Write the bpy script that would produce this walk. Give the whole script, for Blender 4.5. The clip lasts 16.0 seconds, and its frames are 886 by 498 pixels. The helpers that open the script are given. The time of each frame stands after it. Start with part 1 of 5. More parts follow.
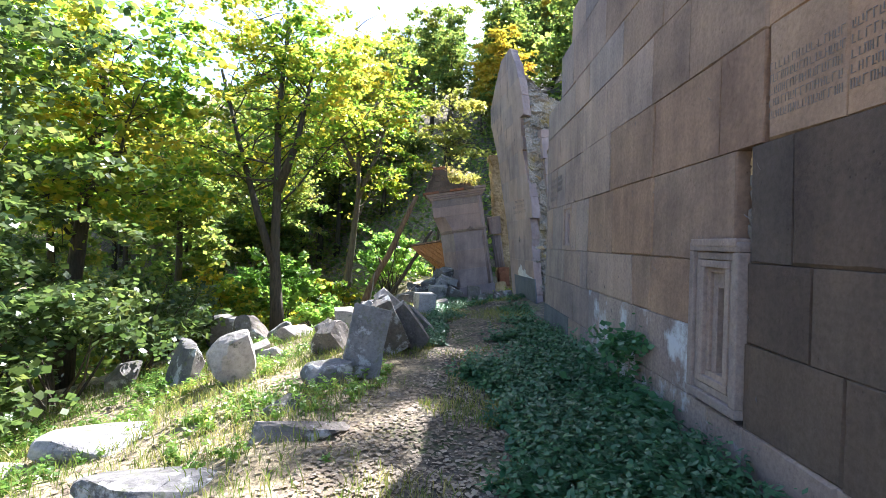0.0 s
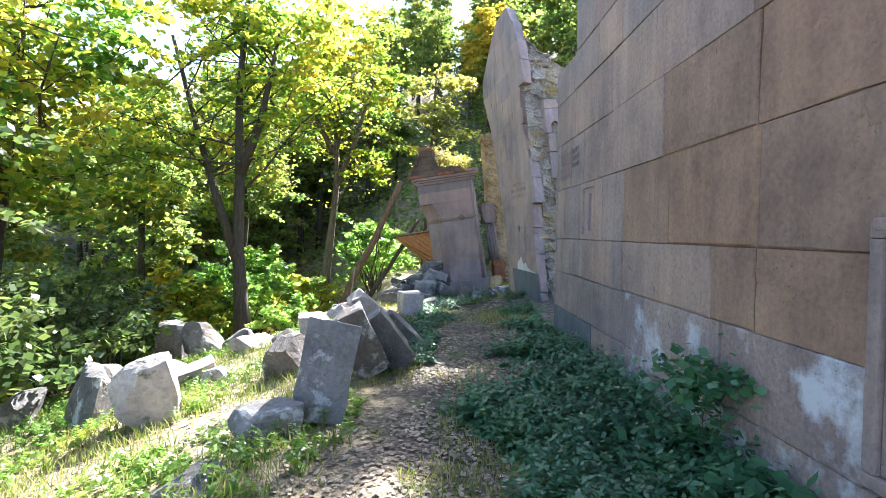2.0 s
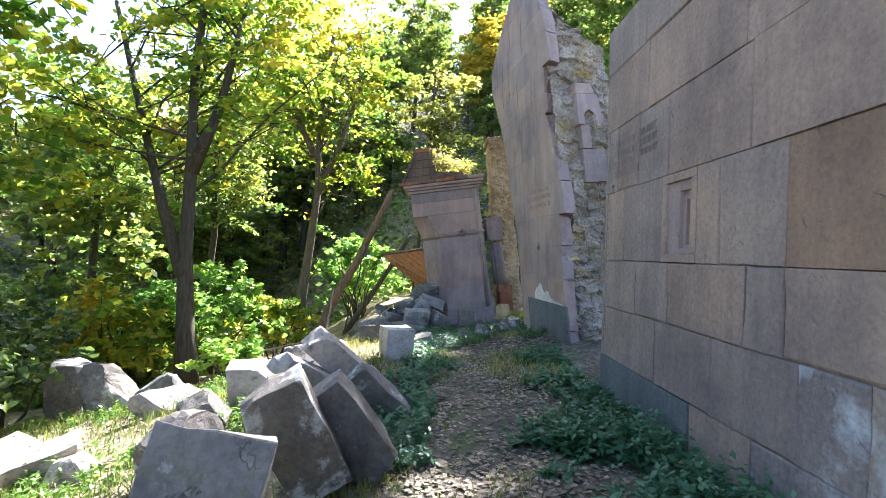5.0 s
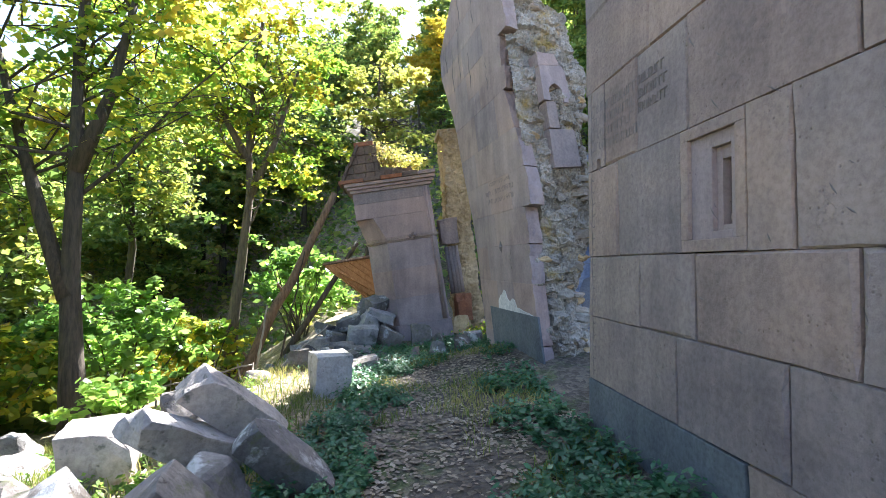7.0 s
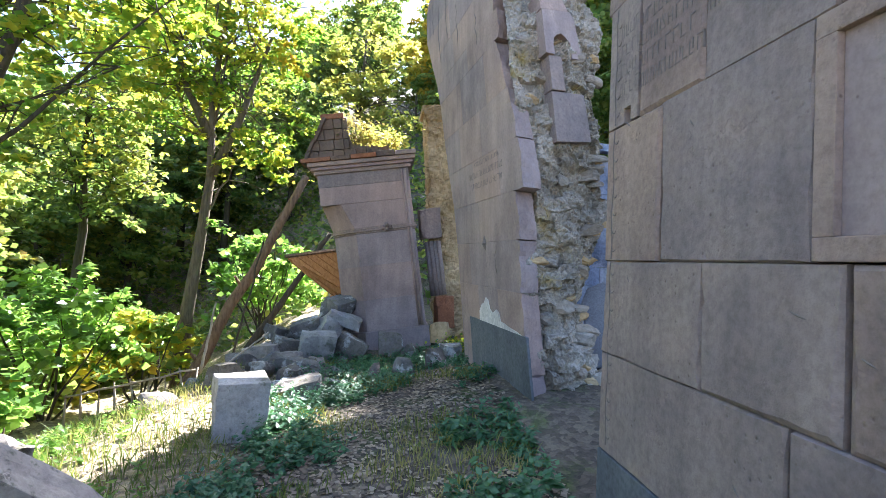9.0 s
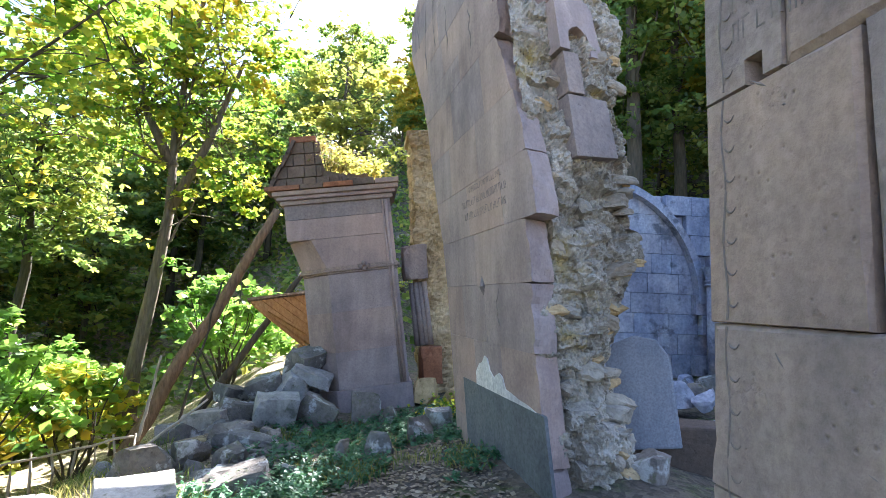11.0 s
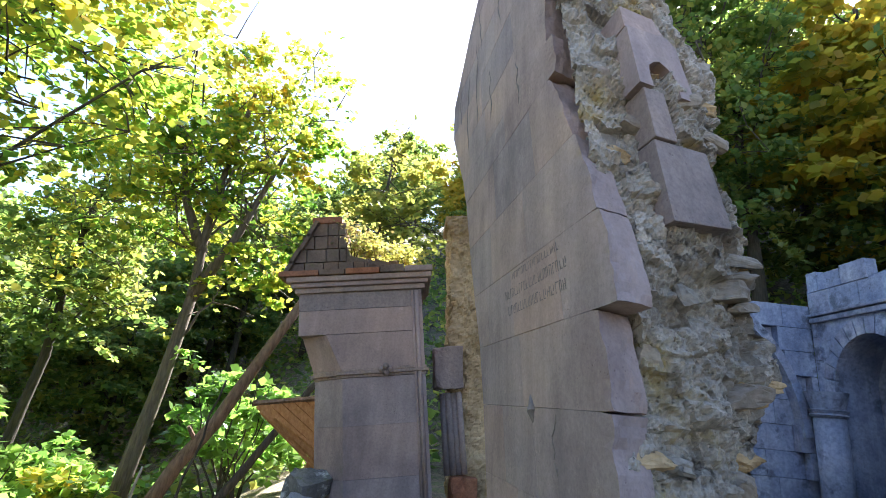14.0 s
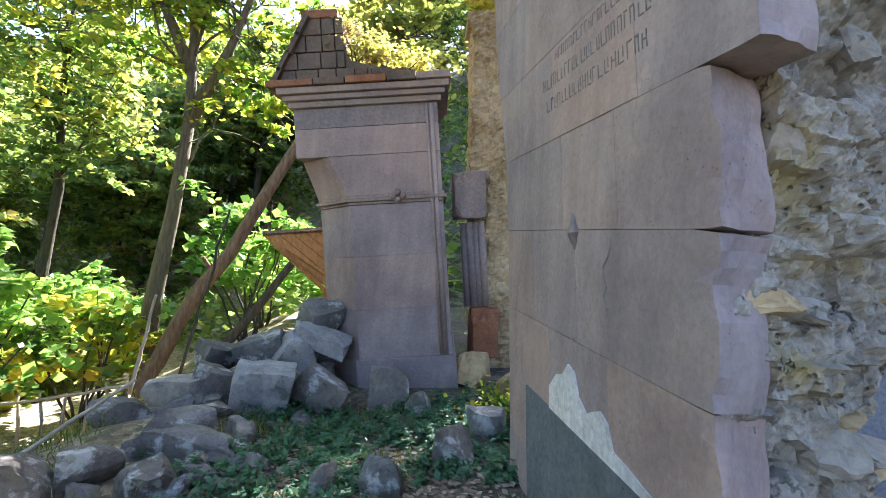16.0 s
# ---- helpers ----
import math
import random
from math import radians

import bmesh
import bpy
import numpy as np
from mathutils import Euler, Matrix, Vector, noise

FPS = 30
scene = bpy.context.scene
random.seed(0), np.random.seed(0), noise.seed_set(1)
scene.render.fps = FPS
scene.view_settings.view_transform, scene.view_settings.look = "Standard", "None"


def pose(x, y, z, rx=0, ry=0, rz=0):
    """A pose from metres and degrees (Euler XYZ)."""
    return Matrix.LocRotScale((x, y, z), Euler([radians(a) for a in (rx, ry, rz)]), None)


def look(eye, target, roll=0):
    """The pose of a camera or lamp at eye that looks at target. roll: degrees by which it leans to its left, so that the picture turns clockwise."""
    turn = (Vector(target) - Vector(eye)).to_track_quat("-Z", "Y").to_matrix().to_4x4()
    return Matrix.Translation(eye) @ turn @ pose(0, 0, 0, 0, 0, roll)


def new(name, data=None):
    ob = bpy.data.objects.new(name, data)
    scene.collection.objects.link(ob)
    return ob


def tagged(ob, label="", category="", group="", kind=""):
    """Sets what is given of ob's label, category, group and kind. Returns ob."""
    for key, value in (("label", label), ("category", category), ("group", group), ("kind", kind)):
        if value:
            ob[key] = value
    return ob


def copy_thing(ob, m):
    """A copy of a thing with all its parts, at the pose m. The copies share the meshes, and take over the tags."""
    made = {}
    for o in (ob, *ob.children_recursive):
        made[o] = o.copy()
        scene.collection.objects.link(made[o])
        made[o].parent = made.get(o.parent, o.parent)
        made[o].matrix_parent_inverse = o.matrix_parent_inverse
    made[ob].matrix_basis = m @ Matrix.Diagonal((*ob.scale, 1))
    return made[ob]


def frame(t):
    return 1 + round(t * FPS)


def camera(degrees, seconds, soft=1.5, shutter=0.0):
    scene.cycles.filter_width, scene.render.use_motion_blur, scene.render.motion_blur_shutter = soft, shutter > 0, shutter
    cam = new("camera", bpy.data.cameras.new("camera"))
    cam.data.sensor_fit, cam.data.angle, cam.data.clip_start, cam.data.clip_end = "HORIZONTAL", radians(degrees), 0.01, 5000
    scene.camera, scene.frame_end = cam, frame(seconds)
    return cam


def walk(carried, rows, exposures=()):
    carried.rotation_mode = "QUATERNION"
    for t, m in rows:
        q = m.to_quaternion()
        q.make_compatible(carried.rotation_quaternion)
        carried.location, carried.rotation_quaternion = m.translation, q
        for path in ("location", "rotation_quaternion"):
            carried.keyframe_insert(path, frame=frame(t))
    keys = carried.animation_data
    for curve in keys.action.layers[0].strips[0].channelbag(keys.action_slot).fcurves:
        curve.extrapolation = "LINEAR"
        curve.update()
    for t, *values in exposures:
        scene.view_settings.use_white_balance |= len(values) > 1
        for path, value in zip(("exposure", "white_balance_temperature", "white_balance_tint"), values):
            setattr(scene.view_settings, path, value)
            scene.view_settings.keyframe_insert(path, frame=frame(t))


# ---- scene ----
cam = camera(83.9, 16.0, soft=0.85)
PATH = [
    (0, (0.116, -0.457, 1.768), (0.091, 1.543, 1.738), 1.3),
    (0.5, (0.081, -0.014, 1.767), (0.169, 1.984, 1.81), 2.1),
    (1, (0.11, 0.437, 1.741), (0.123, 2.437, 1.737), 1.2),
    (1.5, (0.138, 0.872, 1.752), (0.084, 2.871, 1.704), 2.4),
    (2, (0.089, 1.326, 1.742), (0.114, 3.325, 1.676), 0.7),
    (2.5, (0.09, 1.752, 1.741), (0.141, 3.75, 1.68), 0.4),
    (3, (0.094, 2.198, 1.74), (0.078, 4.198, 1.768), 2.5),
    (3.2, (0.083, 2.385, 1.723), (0.103, 4.385, 1.747), 2.6),
    (5.3, (0.012, 4.046, 1.657), (0.077, 6.045, 1.675), 1.8),
    (5.5, (0.036, 4.194, 1.642), (0.109, 6.193, 1.661), 1.4),
    (6, (0.073, 4.546, 1.64), (0.242, 6.539, 1.634), 1.9),
    (6.5, (0.109, 4.914, 1.61), (0.419, 6.888, 1.687), 1.8),
    (7, (0.235, 5.284, 1.6), (0.462, 7.27, 1.661), 0.1),
    (7.5, (0.368, 5.646, 1.591), (0.649, 7.626, 1.573), 2.1),
    (8, (0.443, 6.04, 1.587), (0.823, 8.003, 1.629), 2.2),
    (8.5, (0.615, 6.428, 1.603), (0.94, 8.401, 1.628), 1.0),
    (8.7, (0.694, 6.601, 1.614), (0.949, 8.584, 1.648), 1.9),
    (10.8, (0.937, 7.982, 1.713), (1.137, 9.965, 1.883), 2.9),
    (11, (0.921, 8.099, 1.705), (1.205, 10.068, 1.916), 2.3),
    (11.5, (0.951, 8.327, 1.754), (1.365, 10.256, 2.079), 2.5),
    (12, (1.05, 8.512, 1.813), (1.461, 10.389, 2.368), 5.0),
    (12.5, (1.072, 8.679, 1.832), (1.461, 10.52, 2.509), 6.1),
    (13, (1.064, 8.906, 1.841), (1.483, 10.694, 2.634), 4.2),
    (13.5, (1.103, 9.121, 1.834), (1.326, 10.977, 2.546), 4.0),
    (14, (1.187, 9.34, 1.835), (1.25, 11.246, 2.438), 5.6),
    (14.5, (1.219, 9.603, 1.805), (1.295, 11.547, 2.267), 6.2),
    (15, (1.197, 9.878, 1.788), (1.32, 11.849, 2.104), 5.8),
    (15.5, (1.246, 10.119, 1.772), (1.31, 12.118, 1.826), 5.3),
    (16, (1.33, 10.336, 1.773), (1.353, 12.336, 1.731), 5.5),
]
walk(cam, [(t, look(eye, target, roll)) for t, eye, target, roll in PATH],
     [(0.0, 2.40, 5820, 14), (1.0, 2.48, 5820, 14), (1.5, 2.88, 5820, 14), (2.0, 2.84, 5820, 14), (2.5, 2.52, 5820, 14), (3.0, 2.93, 5820, 14), (5.5, 2.73, 5820, 14), (8.5, 2.88, 5820, 14), (11.0, 3.03, 5820, 14), (12.0, 3.03, 5820, 14), (13.0, 2.73, 5820, 14), (14.5, 2.63, 5820, 14), (15.2, 2.68, 5820, 14), (16.0, 3.03, 5820, 14)])

# ---- light ----
SUN_AZ, SUN_EL = 26.0, 46.0        # degrees right of the way walked, and above the horizon
world = bpy.data.worlds.new("sky_world")
scene.world = world
world.use_nodes = True
wn = world.node_tree.nodes
sky = wn.new("ShaderNodeTexSky")
sky.sky_type = "NISHITA"
sky.sun_disc = False
sky.sun_elevation = radians(SUN_EL)
sky.sun_rotation = radians(SUN_AZ)
sky.air_density, sky.dust_density, sky.ozone_density = 1.0, 1.5, 1.0
wn["Background"].inputs["Strength"].default_value = 0.085
world.node_tree.links.new(sky.outputs[0], wn["Background"].inputs["Color"])
sun = new("sun", bpy.data.lights.new("sun", "SUN"))
sun.data.energy, sun.data.angle, sun.data.color = 5.0, radians(0.55), (1.0, 0.95, 0.88)
sa, se = radians(SUN_AZ), radians(SUN_EL)
sun_way = Vector((math.sin(sa) * math.cos(se), math.cos(sa) * math.cos(se), math.sin(se)))
sun.rotation_mode = "QUATERNION"
sun.rotation_quaternion = sun_way.to_track_quat("Z", "Y")

# ---- materials ----
def nodes_of(name):
    m = bpy.data.materials.new(name)
    m.use_nodes = True
    return m, m.node_tree.nodes, m.node_tree.links


def noise_tex(n, l, coord, scale, detail=4.0, rough=0.55):
    t = n.new("ShaderNodeTexNoise")
    t.inputs["Scale"].default_value, t.inputs["Detail"].default_value, t.inputs["Roughness"].default_value = scale, detail, rough
    l.new(coord, t.inputs["Vector"])
    return t.outputs["Fac"]


def ramp(n, l, fac, stops):
    r = n.new("ShaderNodeValToRGB")
    e = r.color_ramp.elements
    while len(e) < len(stops):
        e.new(0.5)
    for k, (p, c) in enumerate(stops):
        e[k].position = p
        e[k].color = (*c, 1) if len(c) == 3 else c
    l.new(fac, r.inputs["Fac"])
    return r.outputs["Color"]


def mix(n, l, a, b, fac, mode="MIX"):
    m = n.new("ShaderNodeMix")
    m.data_type, m.blend_type = "RGBA", mode
    for sock, v in ((m.inputs[0], fac), (m.inputs[6], a), (m.inputs[7], b)):
        if isinstance(v, (int, float)):
            sock.default_value = v
        elif isinstance(v, tuple):
            sock.default_value = (*v, 1)
        else:
            l.new(v, sock)
    return m.outputs[2]


def math_node(n, l, op, a, b=0.0):
    m = n.new("ShaderNodeMath")
    m.operation = op
    m.use_clamp = op in ("MULTIPLY", "ADD", "SUBTRACT")
    for k, v in enumerate((a, b)):
        if isinstance(v, (int, float)):
            m.inputs[k].default_value = v
        else:
            l.new(v, m.inputs[k])
    return m.outputs[0]


def stone(name, tones, rough=0.9, grain=28.0, pit=0.35, bump=0.5, spots=None, spot_scale=2.2, spot_edge=(0.56, 0.66), per_object=True, lichen=0.0, speck=0.8):
    """Weathered stone: three tones, grain, pits, and spots of another colour."""
    m, n, l = nodes_of(name)
    co = n.new("ShaderNodeNewGeometry").outputs["Position"]
    big = noise_tex(n, l, co, 1.1, 5, 0.6)
    col = ramp(n, l, big, [(0.3, tones[0]), (0.5, tones[1]), (0.72, tones[2])])
    if per_object:
        oi = n.new("ShaderNodeObjectInfo").outputs["Random"]
        hue = ramp(n, l, oi, [(0.0, (0.86, 0.85, 0.87)), (0.4, (0.99, 0.96, 0.94)), (0.7, (1.10, 1.0, 0.91)), (1.0, (0.92, 0.84, 0.80))])
        col = mix(n, l, col, hue, 1.0, "MULTIPLY")
    fine = noise_tex(n, l, co, grain, 6, 0.7)
    col = mix(n, l, col, ramp(n, l, fine, [(0.32, (0.62, 0.62, 0.62)), (0.6, (1.1, 1.1, 1.1))]), speck, "MULTIPLY")
    streak = n.new("ShaderNodeMapping")
    streak.inputs["Scale"].default_value = (5, 5, 0.5)
    l.new(co, streak.inputs["Vector"])
    st = noise_tex(n, l, streak.outputs[0], 1.0, 4, 0.6)
    col = mix(n, l, col, ramp(n, l, st, [(0.4, (0.78, 0.77, 0.78)), (0.62, (1.06, 1.05, 1.04))]), 0.6, "MULTIPLY")
    if spots:
        sp = noise_tex(n, l, co, spot_scale, 8, 0.65)
        col = mix(n, l, col, spots, ramp(n, l, sp, [(spot_edge[0], (0, 0, 0)), (spot_edge[1], (1, 1, 1))]))
    if lichen:
        lc = noise_tex(n, l, co, 9.0, 5, 0.7)
        col = mix(n, l, col, (0.12, 0.13, 0.05), math_node(n, l, "MULTIPLY", ramp(n, l, lc, [(0.55, (0, 0, 0)), (0.7, (1, 1, 1))]), lichen))
    stain = noise_tex(n, l, co, 0.55, 7, 0.68)
    col = mix(n, l, col, ramp(n, l, stain, [(0.36, (0.76, 0.77, 0.81)), (0.5, (1.0, 1.0, 1.0)), (0.64, (1.13, 1.08, 1.02))]), 0.85, "MULTIPLY")
    flake = noise_tex(n, l, co, 3.4, 9, 0.7)
    spall = ramp(n, l, flake, [(0.600, (0, 0, 0)), (0.625, (1, 1, 1))])
    col = mix(n, l, col, mix(n, l, col, (1.16, 1.14, 1.12), 1.0, "MULTIPLY"), math_node(n, l, "MULTIPLY", spall, 0.8))
    bs = n["Principled BSDF"]
    bs.inputs["Roughness"].default_value = rough
    bs.inputs["Specular IOR Level"].default_value = 0.25
    v = n.new("ShaderNodeTexVoronoi")
    v.inputs["Scale"].default_value = grain * 0.9
    l.new(co, v.inputs["Vector"])
    where = ramp(n, l, noise_tex(n, l, co, 2.6, 4, 0.6), [(0.42, (1, 1, 1)), (0.60, (0, 0, 0))])
    pits = mix(n, l, ramp(n, l, v.outputs["Distance"], [(0.07, (0, 0, 0)), (0.26, (1, 1, 1))]), (1.0, 1.0, 1.0), where)
    col = mix(n, l, col, ramp(n, l, pits, [(0.0, (0.55, 0.53, 0.50)), (0.6, (1, 1, 1))]), 0.8, "MULTIPLY")
    l.new(col, bs.inputs["Base Color"])
    h = mix(n, l, fine, pits, pit)
    h2 = mix(n, l, h, noise_tex(n, l, co, 5.0, 5, 0.6), 0.5)
    b = n.new("ShaderNodeBump")
    b.inputs["Strength"].default_value, b.inputs["Distance"].default_value = bump, 0.03
    l.new(mix(n, l, h2, (0.0, 0.0, 0.0), math_node(n, l, "MULTIPLY", spall, 0.35)), b.inputs["Height"])
    l.new(b.outputs[0], bs.inputs["Normal"])
    return m


def leaf_mat(name, stops, translucent=0.68, gloss=0.45):
    m, n, l = nodes_of(name)
    isl = n.new("ShaderNodeNewGeometry").outputs["Random Per Island"]
    co = n.new("ShaderNodeNewGeometry").outputs["Position"]
    clump = noise_tex(n, l, co, 0.55, 3, 0.6)
    f = math_node(n, l, "ADD", math_node(n, l, "MULTIPLY", isl, 0.42), math_node(n, l, "SUBTRACT", math_node(n, l, "MULTIPLY", clump, 1.35), 0.38))
    col = ramp(n, l, f, stops)
    bs = n["Principled BSDF"]
    l.new(col, bs.inputs["Base Color"])
    bs.inputs["Roughness"].default_value = gloss
    bs.inputs["Specular IOR Level"].default_value = 0.4
    tr = n.new("ShaderNodeBsdfTranslucent")
    l.new(mix(n, l, col, (1.9, 1.95, 1.4), 1.0, "MULTIPLY"), tr.inputs["Color"])
    ms = n.new("ShaderNodeMixShader")
    ms.inputs[0].default_value = translucent
    l.new(bs.outputs[0], ms.inputs[1])
    l.new(tr.outputs[0], ms.inputs[2])
    l.new(ms.outputs[0], n["Material Output"].inputs["Surface"])
    return m


def bark(name, a, b, moss=0.0):
    m, n, l = nodes_of(name)
    co = n.new("ShaderNodeNewGeometry").outputs["Position"]
    mp = n.new("ShaderNodeMapping")
    mp.inputs["Scale"].default_value = (14, 14, 2.2)
    l.new(co, mp.inputs["Vector"])
    f = noise_tex(n, l, mp.outputs[0], 1.5, 6, 0.65)
    col = ramp(n, l, f, [(0.3, a), (0.7, b)])
    if moss:
        col = mix(n, l, col, (0.05, 0.07, 0.02), math_node(n, l, "MULTIPLY", noise_tex(n, l, co, 3.0), moss))
    bs = n["Principled BSDF"]
    l.new(col, bs.inputs["Base Color"])
    bs.inputs["Roughness"].default_value = 0.9
    bm_ = n.new("ShaderNodeBump")
    bm_.inputs["Strength"].default_value, bm_.inputs["Distance"].default_value = 0.8, 0.03
    l.new(f, bm_.inputs["Height"])
    l.new(bm_.outputs[0], bs.inputs["Normal"])
    return m


def soil_mat():
    """Trodden earth with dead leaves on the path, grass and straw towards the open side."""
    m, n, l = nodes_of("earth")
    co = n.new("ShaderNodeNewGeometry").outputs["Position"]
    big = noise_tex(n, l, co, 0.8, 5, 0.6)
    col = ramp(n, l, big, [(0.3, (0.068, 0.060, 0.048)), (0.5, (0.115, 0.098, 0.078)), (0.7, (0.17, 0.148, 0.112))])
    green = noise_tex(n, l, co, 1.7, 6, 0.65)
    col = mix(n, l, col, (0.07, 0.10, 0.028), ramp(n, l, green, [(0.5, (0, 0, 0)), (0.62, (1, 1, 1))]))
    sep = n.new("ShaderNodeSeparateXYZ")
    l.new(co, sep.inputs[0])
    side = math_node(n, l, "ADD", math_node(n, l, "MULTIPLY", sep.outputs["X"], -0.55), math_node(n, l, "SUBTRACT", math_node(n, l, "MULTIPLY", big, 1.6), 1.35))
    straw = ramp(n, l, side, [(0.0, (0, 0, 0)), (0.35, (1, 1, 1))])
    col = mix(n, l, col, ramp(n, l, noise_tex(n, l, co, 6.0, 5, 0.6), [(0.35, (0.20, 0.165, 0.10)), (0.65, (0.40, 0.34, 0.22))]), math_node(n, l, "MULTIPLY", straw, 0.8))
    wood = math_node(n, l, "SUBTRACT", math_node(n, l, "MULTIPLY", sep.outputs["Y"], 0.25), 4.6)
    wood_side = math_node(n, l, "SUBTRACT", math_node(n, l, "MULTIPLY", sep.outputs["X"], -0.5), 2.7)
    # dark humus up the hill, with the forest's shade put into its colour
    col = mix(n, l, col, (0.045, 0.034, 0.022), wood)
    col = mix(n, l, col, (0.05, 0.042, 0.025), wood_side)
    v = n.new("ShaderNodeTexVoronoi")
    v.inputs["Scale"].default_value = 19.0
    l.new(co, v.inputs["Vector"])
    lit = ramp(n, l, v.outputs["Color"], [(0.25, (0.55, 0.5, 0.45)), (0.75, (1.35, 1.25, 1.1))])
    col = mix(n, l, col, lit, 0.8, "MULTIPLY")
    fine = noise_tex(n, l, co, 40, 5, 0.7)
    col = mix(n, l, col, ramp(n, l, fine, [(0.3, (0.6, 0.6, 0.6)), (0.65, (1.2, 1.2, 1.2))]), 0.8, "MULTIPLY")
    bs = n["Principled BSDF"]
    l.new(col, bs.inputs["Base Color"])
    bs.inputs["Roughness"].default_value = 0.95
    b = n.new("ShaderNodeBump")
    b.inputs["Strength"].default_value, b.inputs["Distance"].default_value = 0.8, 0.04
    l.new(mix(n, l, fine, v.outputs["Distance"], 0.5), b.inputs["Height"])
    l.new(b.outputs[0], bs.inputs["Normal"])
    return m


def plain(name, col, rough=0.7):
    m, n, l = nodes_of(name)
    co = n.new("ShaderNodeNewGeometry").outputs["Position"]
    f = noise_tex(n, l, co, 18, 5, 0.65)
    c = mix(n, l, (*col,), ramp(n, l, f, [(0.3, (0.7, 0.7, 0.7)), (0.7, (1.2, 1.2, 1.2))]), 0.8, "MULTIPLY")
    l.new(c, n["Principled BSDF"].inputs["Base Color"])
    n["Principled BSDF"].inputs["Roughness"].default_value = rough
    return m


TUFF = stone("rose_tuff", [(0.264, 0.216, 0.194), (0.317, 0.260, 0.229), (0.370, 0.299, 0.255)], bump=0.65, speck=0.6, grain=26.0)
TUFF_WARM = stone("brown_tuff", [(0.238, 0.164, 0.119), (0.295, 0.209, 0.152), (0.344, 0.250, 0.176)], bump=0.65, speck=0.6, grain=26.0)
TUFF_LOW = stone("limewashed_tuff", [(0.246, 0.212, 0.196), (0.297, 0.255, 0.238), (0.340, 0.297, 0.272)], spots=(0.50, 0.52, 0.55), spot_scale=1.6, spot_edge=(0.50, 0.60), bump=0.6)
TUFF_DARK = stone("dark_brown_tuff", [(0.082, 0.065, 0.056), (0.106, 0.085, 0.071), (0.130, 0.102, 0.083)], bump=0.65, speck=0.6, grain=26.0)
TUFF_PALE = stone("pale_tuff", [(0.305, 0.245, 0.228), (0.364, 0.293, 0.271), (0.405, 0.332, 0.300)], bump=0.3, speck=0.42, grain=34.0)
GREY_BASE = stone("grey_render", [(0.115, 0.125, 0.13), (0.145, 0.155, 0.16), (0.175, 0.185, 0.19)], bump=0.3, per_object=False)
LIME = stone("lime_plaster", [(0.55, 0.53, 0.50), (0.66, 0.64, 0.61), (0.72, 0.70, 0.67)], bump=0.5, per_object=False)
RUBBLE = stone("lime_rubble", [(0.26, 0.22, 0.165), (0.38, 0.335, 0.27), (0.50, 0.46, 0.40)], grain=30, pit=0.7, bump=1.6, speck=1.0, spots=(0.36, 0.27, 0.10), spot_scale=1.3, spot_edge=(0.58, 0.68), per_object=False)
RUBBLE_STONE = stone("rubble_stone", [(0.224, 0.196, 0.152), (0.320, 0.292, 0.240), (0.400, 0.376, 0.328)], grain=14, pit=0.6, bump=1.0)
# ochre stone, brighter and more orange to carry warm light on the pier
OCHRE = stone("ochre_rubble", [(0.36, 0.235, 0.105), (0.50, 0.355, 0.185), (0.58, 0.455, 0.28)], grain=12, bump=0.9, per_object=False)
BOULDER = stone("grey_boulder", [(0.11, 0.105, 0.097), (0.19, 0.182, 0.168), (0.29, 0.28, 0.26)], grain=22, bump=1.0, lichen=0.7, spots=(0.44, 0.43, 0.40), spot_scale=3.5, spot_edge=(0.55, 0.62))
# paler boulder stone, raised further for the sunlight on these stones
BOULDER_PALE = stone("pale_sunlit_boulder", [(0.27, 0.255, 0.235), (0.40, 0.385, 0.36), (0.50, 0.485, 0.455)], grain=18, bump=1.0, lichen=0.5, spots=(0.16, 0.155, 0.14), spot_scale=4.5, spot_edge=(0.56, 0.64))
MORTAR = stone("dark_mortar", [(0.11, 0.094, 0.082), (0.155, 0.135, 0.118), (0.20, 0.175, 0.15)], bump=0.6, per_object=False)
# grey inner stone with the blue skylit shade put into its colour
INNER = stone("blue_shaded_stone", [(0.22, 0.26, 0.35), (0.36, 0.40, 0.50), (0.50, 0.54, 0.62)], bump=0.9, spots=(0.13, 0.14, 0.17), spot_scale=1.7, spot_edge=(0.55, 0.64), grain=14)
SMOOTH_GREY = stone("smooth_grey_slab", [(0.20, 0.21, 0.24), (0.24, 0.25, 0.285), (0.28, 0.29, 0.32)], grain=60, bump=0.12, per_object=False)
DARK_SLAB = stone("dark_slab_stone", [(0.030, 0.040, 0.044), (0.045, 0.056, 0.060), (0.062, 0.072, 0.075)], bump=0.3, per_object=False)
ROOF_TILE = stone("brown_roof_slab", [(0.10, 0.075, 0.055), (0.15, 0.11, 0.08), (0.21, 0.155, 0.115)], bump=0.6, lichen=0.5)
RUST = stone("rust_red_slab", [(0.21, 0.09, 0.045), (0.28, 0.125, 0.065), (0.33, 0.17, 0.10)], bump=0.4)
CUT = plain("carved_line", (0.19, 0.158, 0.14), 0.95)
EARTH = soil_mat()
BARK = bark("grey_brown_bark", (0.030, 0.022, 0.016), (0.115, 0.083, 0.058), 0.25)
# lighter copy of the bark, sunlight on the slender maple's trunk painted in
BARK_LIT = bark("sunlit_maple_bark", (0.075, 0.052, 0.034), (0.21, 0.155, 0.105), 0.15)
BARK_DEAD = bark("brown_bark", (0.10, 0.058, 0.03), (0.30, 0.18, 0.10), 0.1)
WOOD = bark("orange_timber", (0.32, 0.13, 0.035), (0.52, 0.25, 0.08))
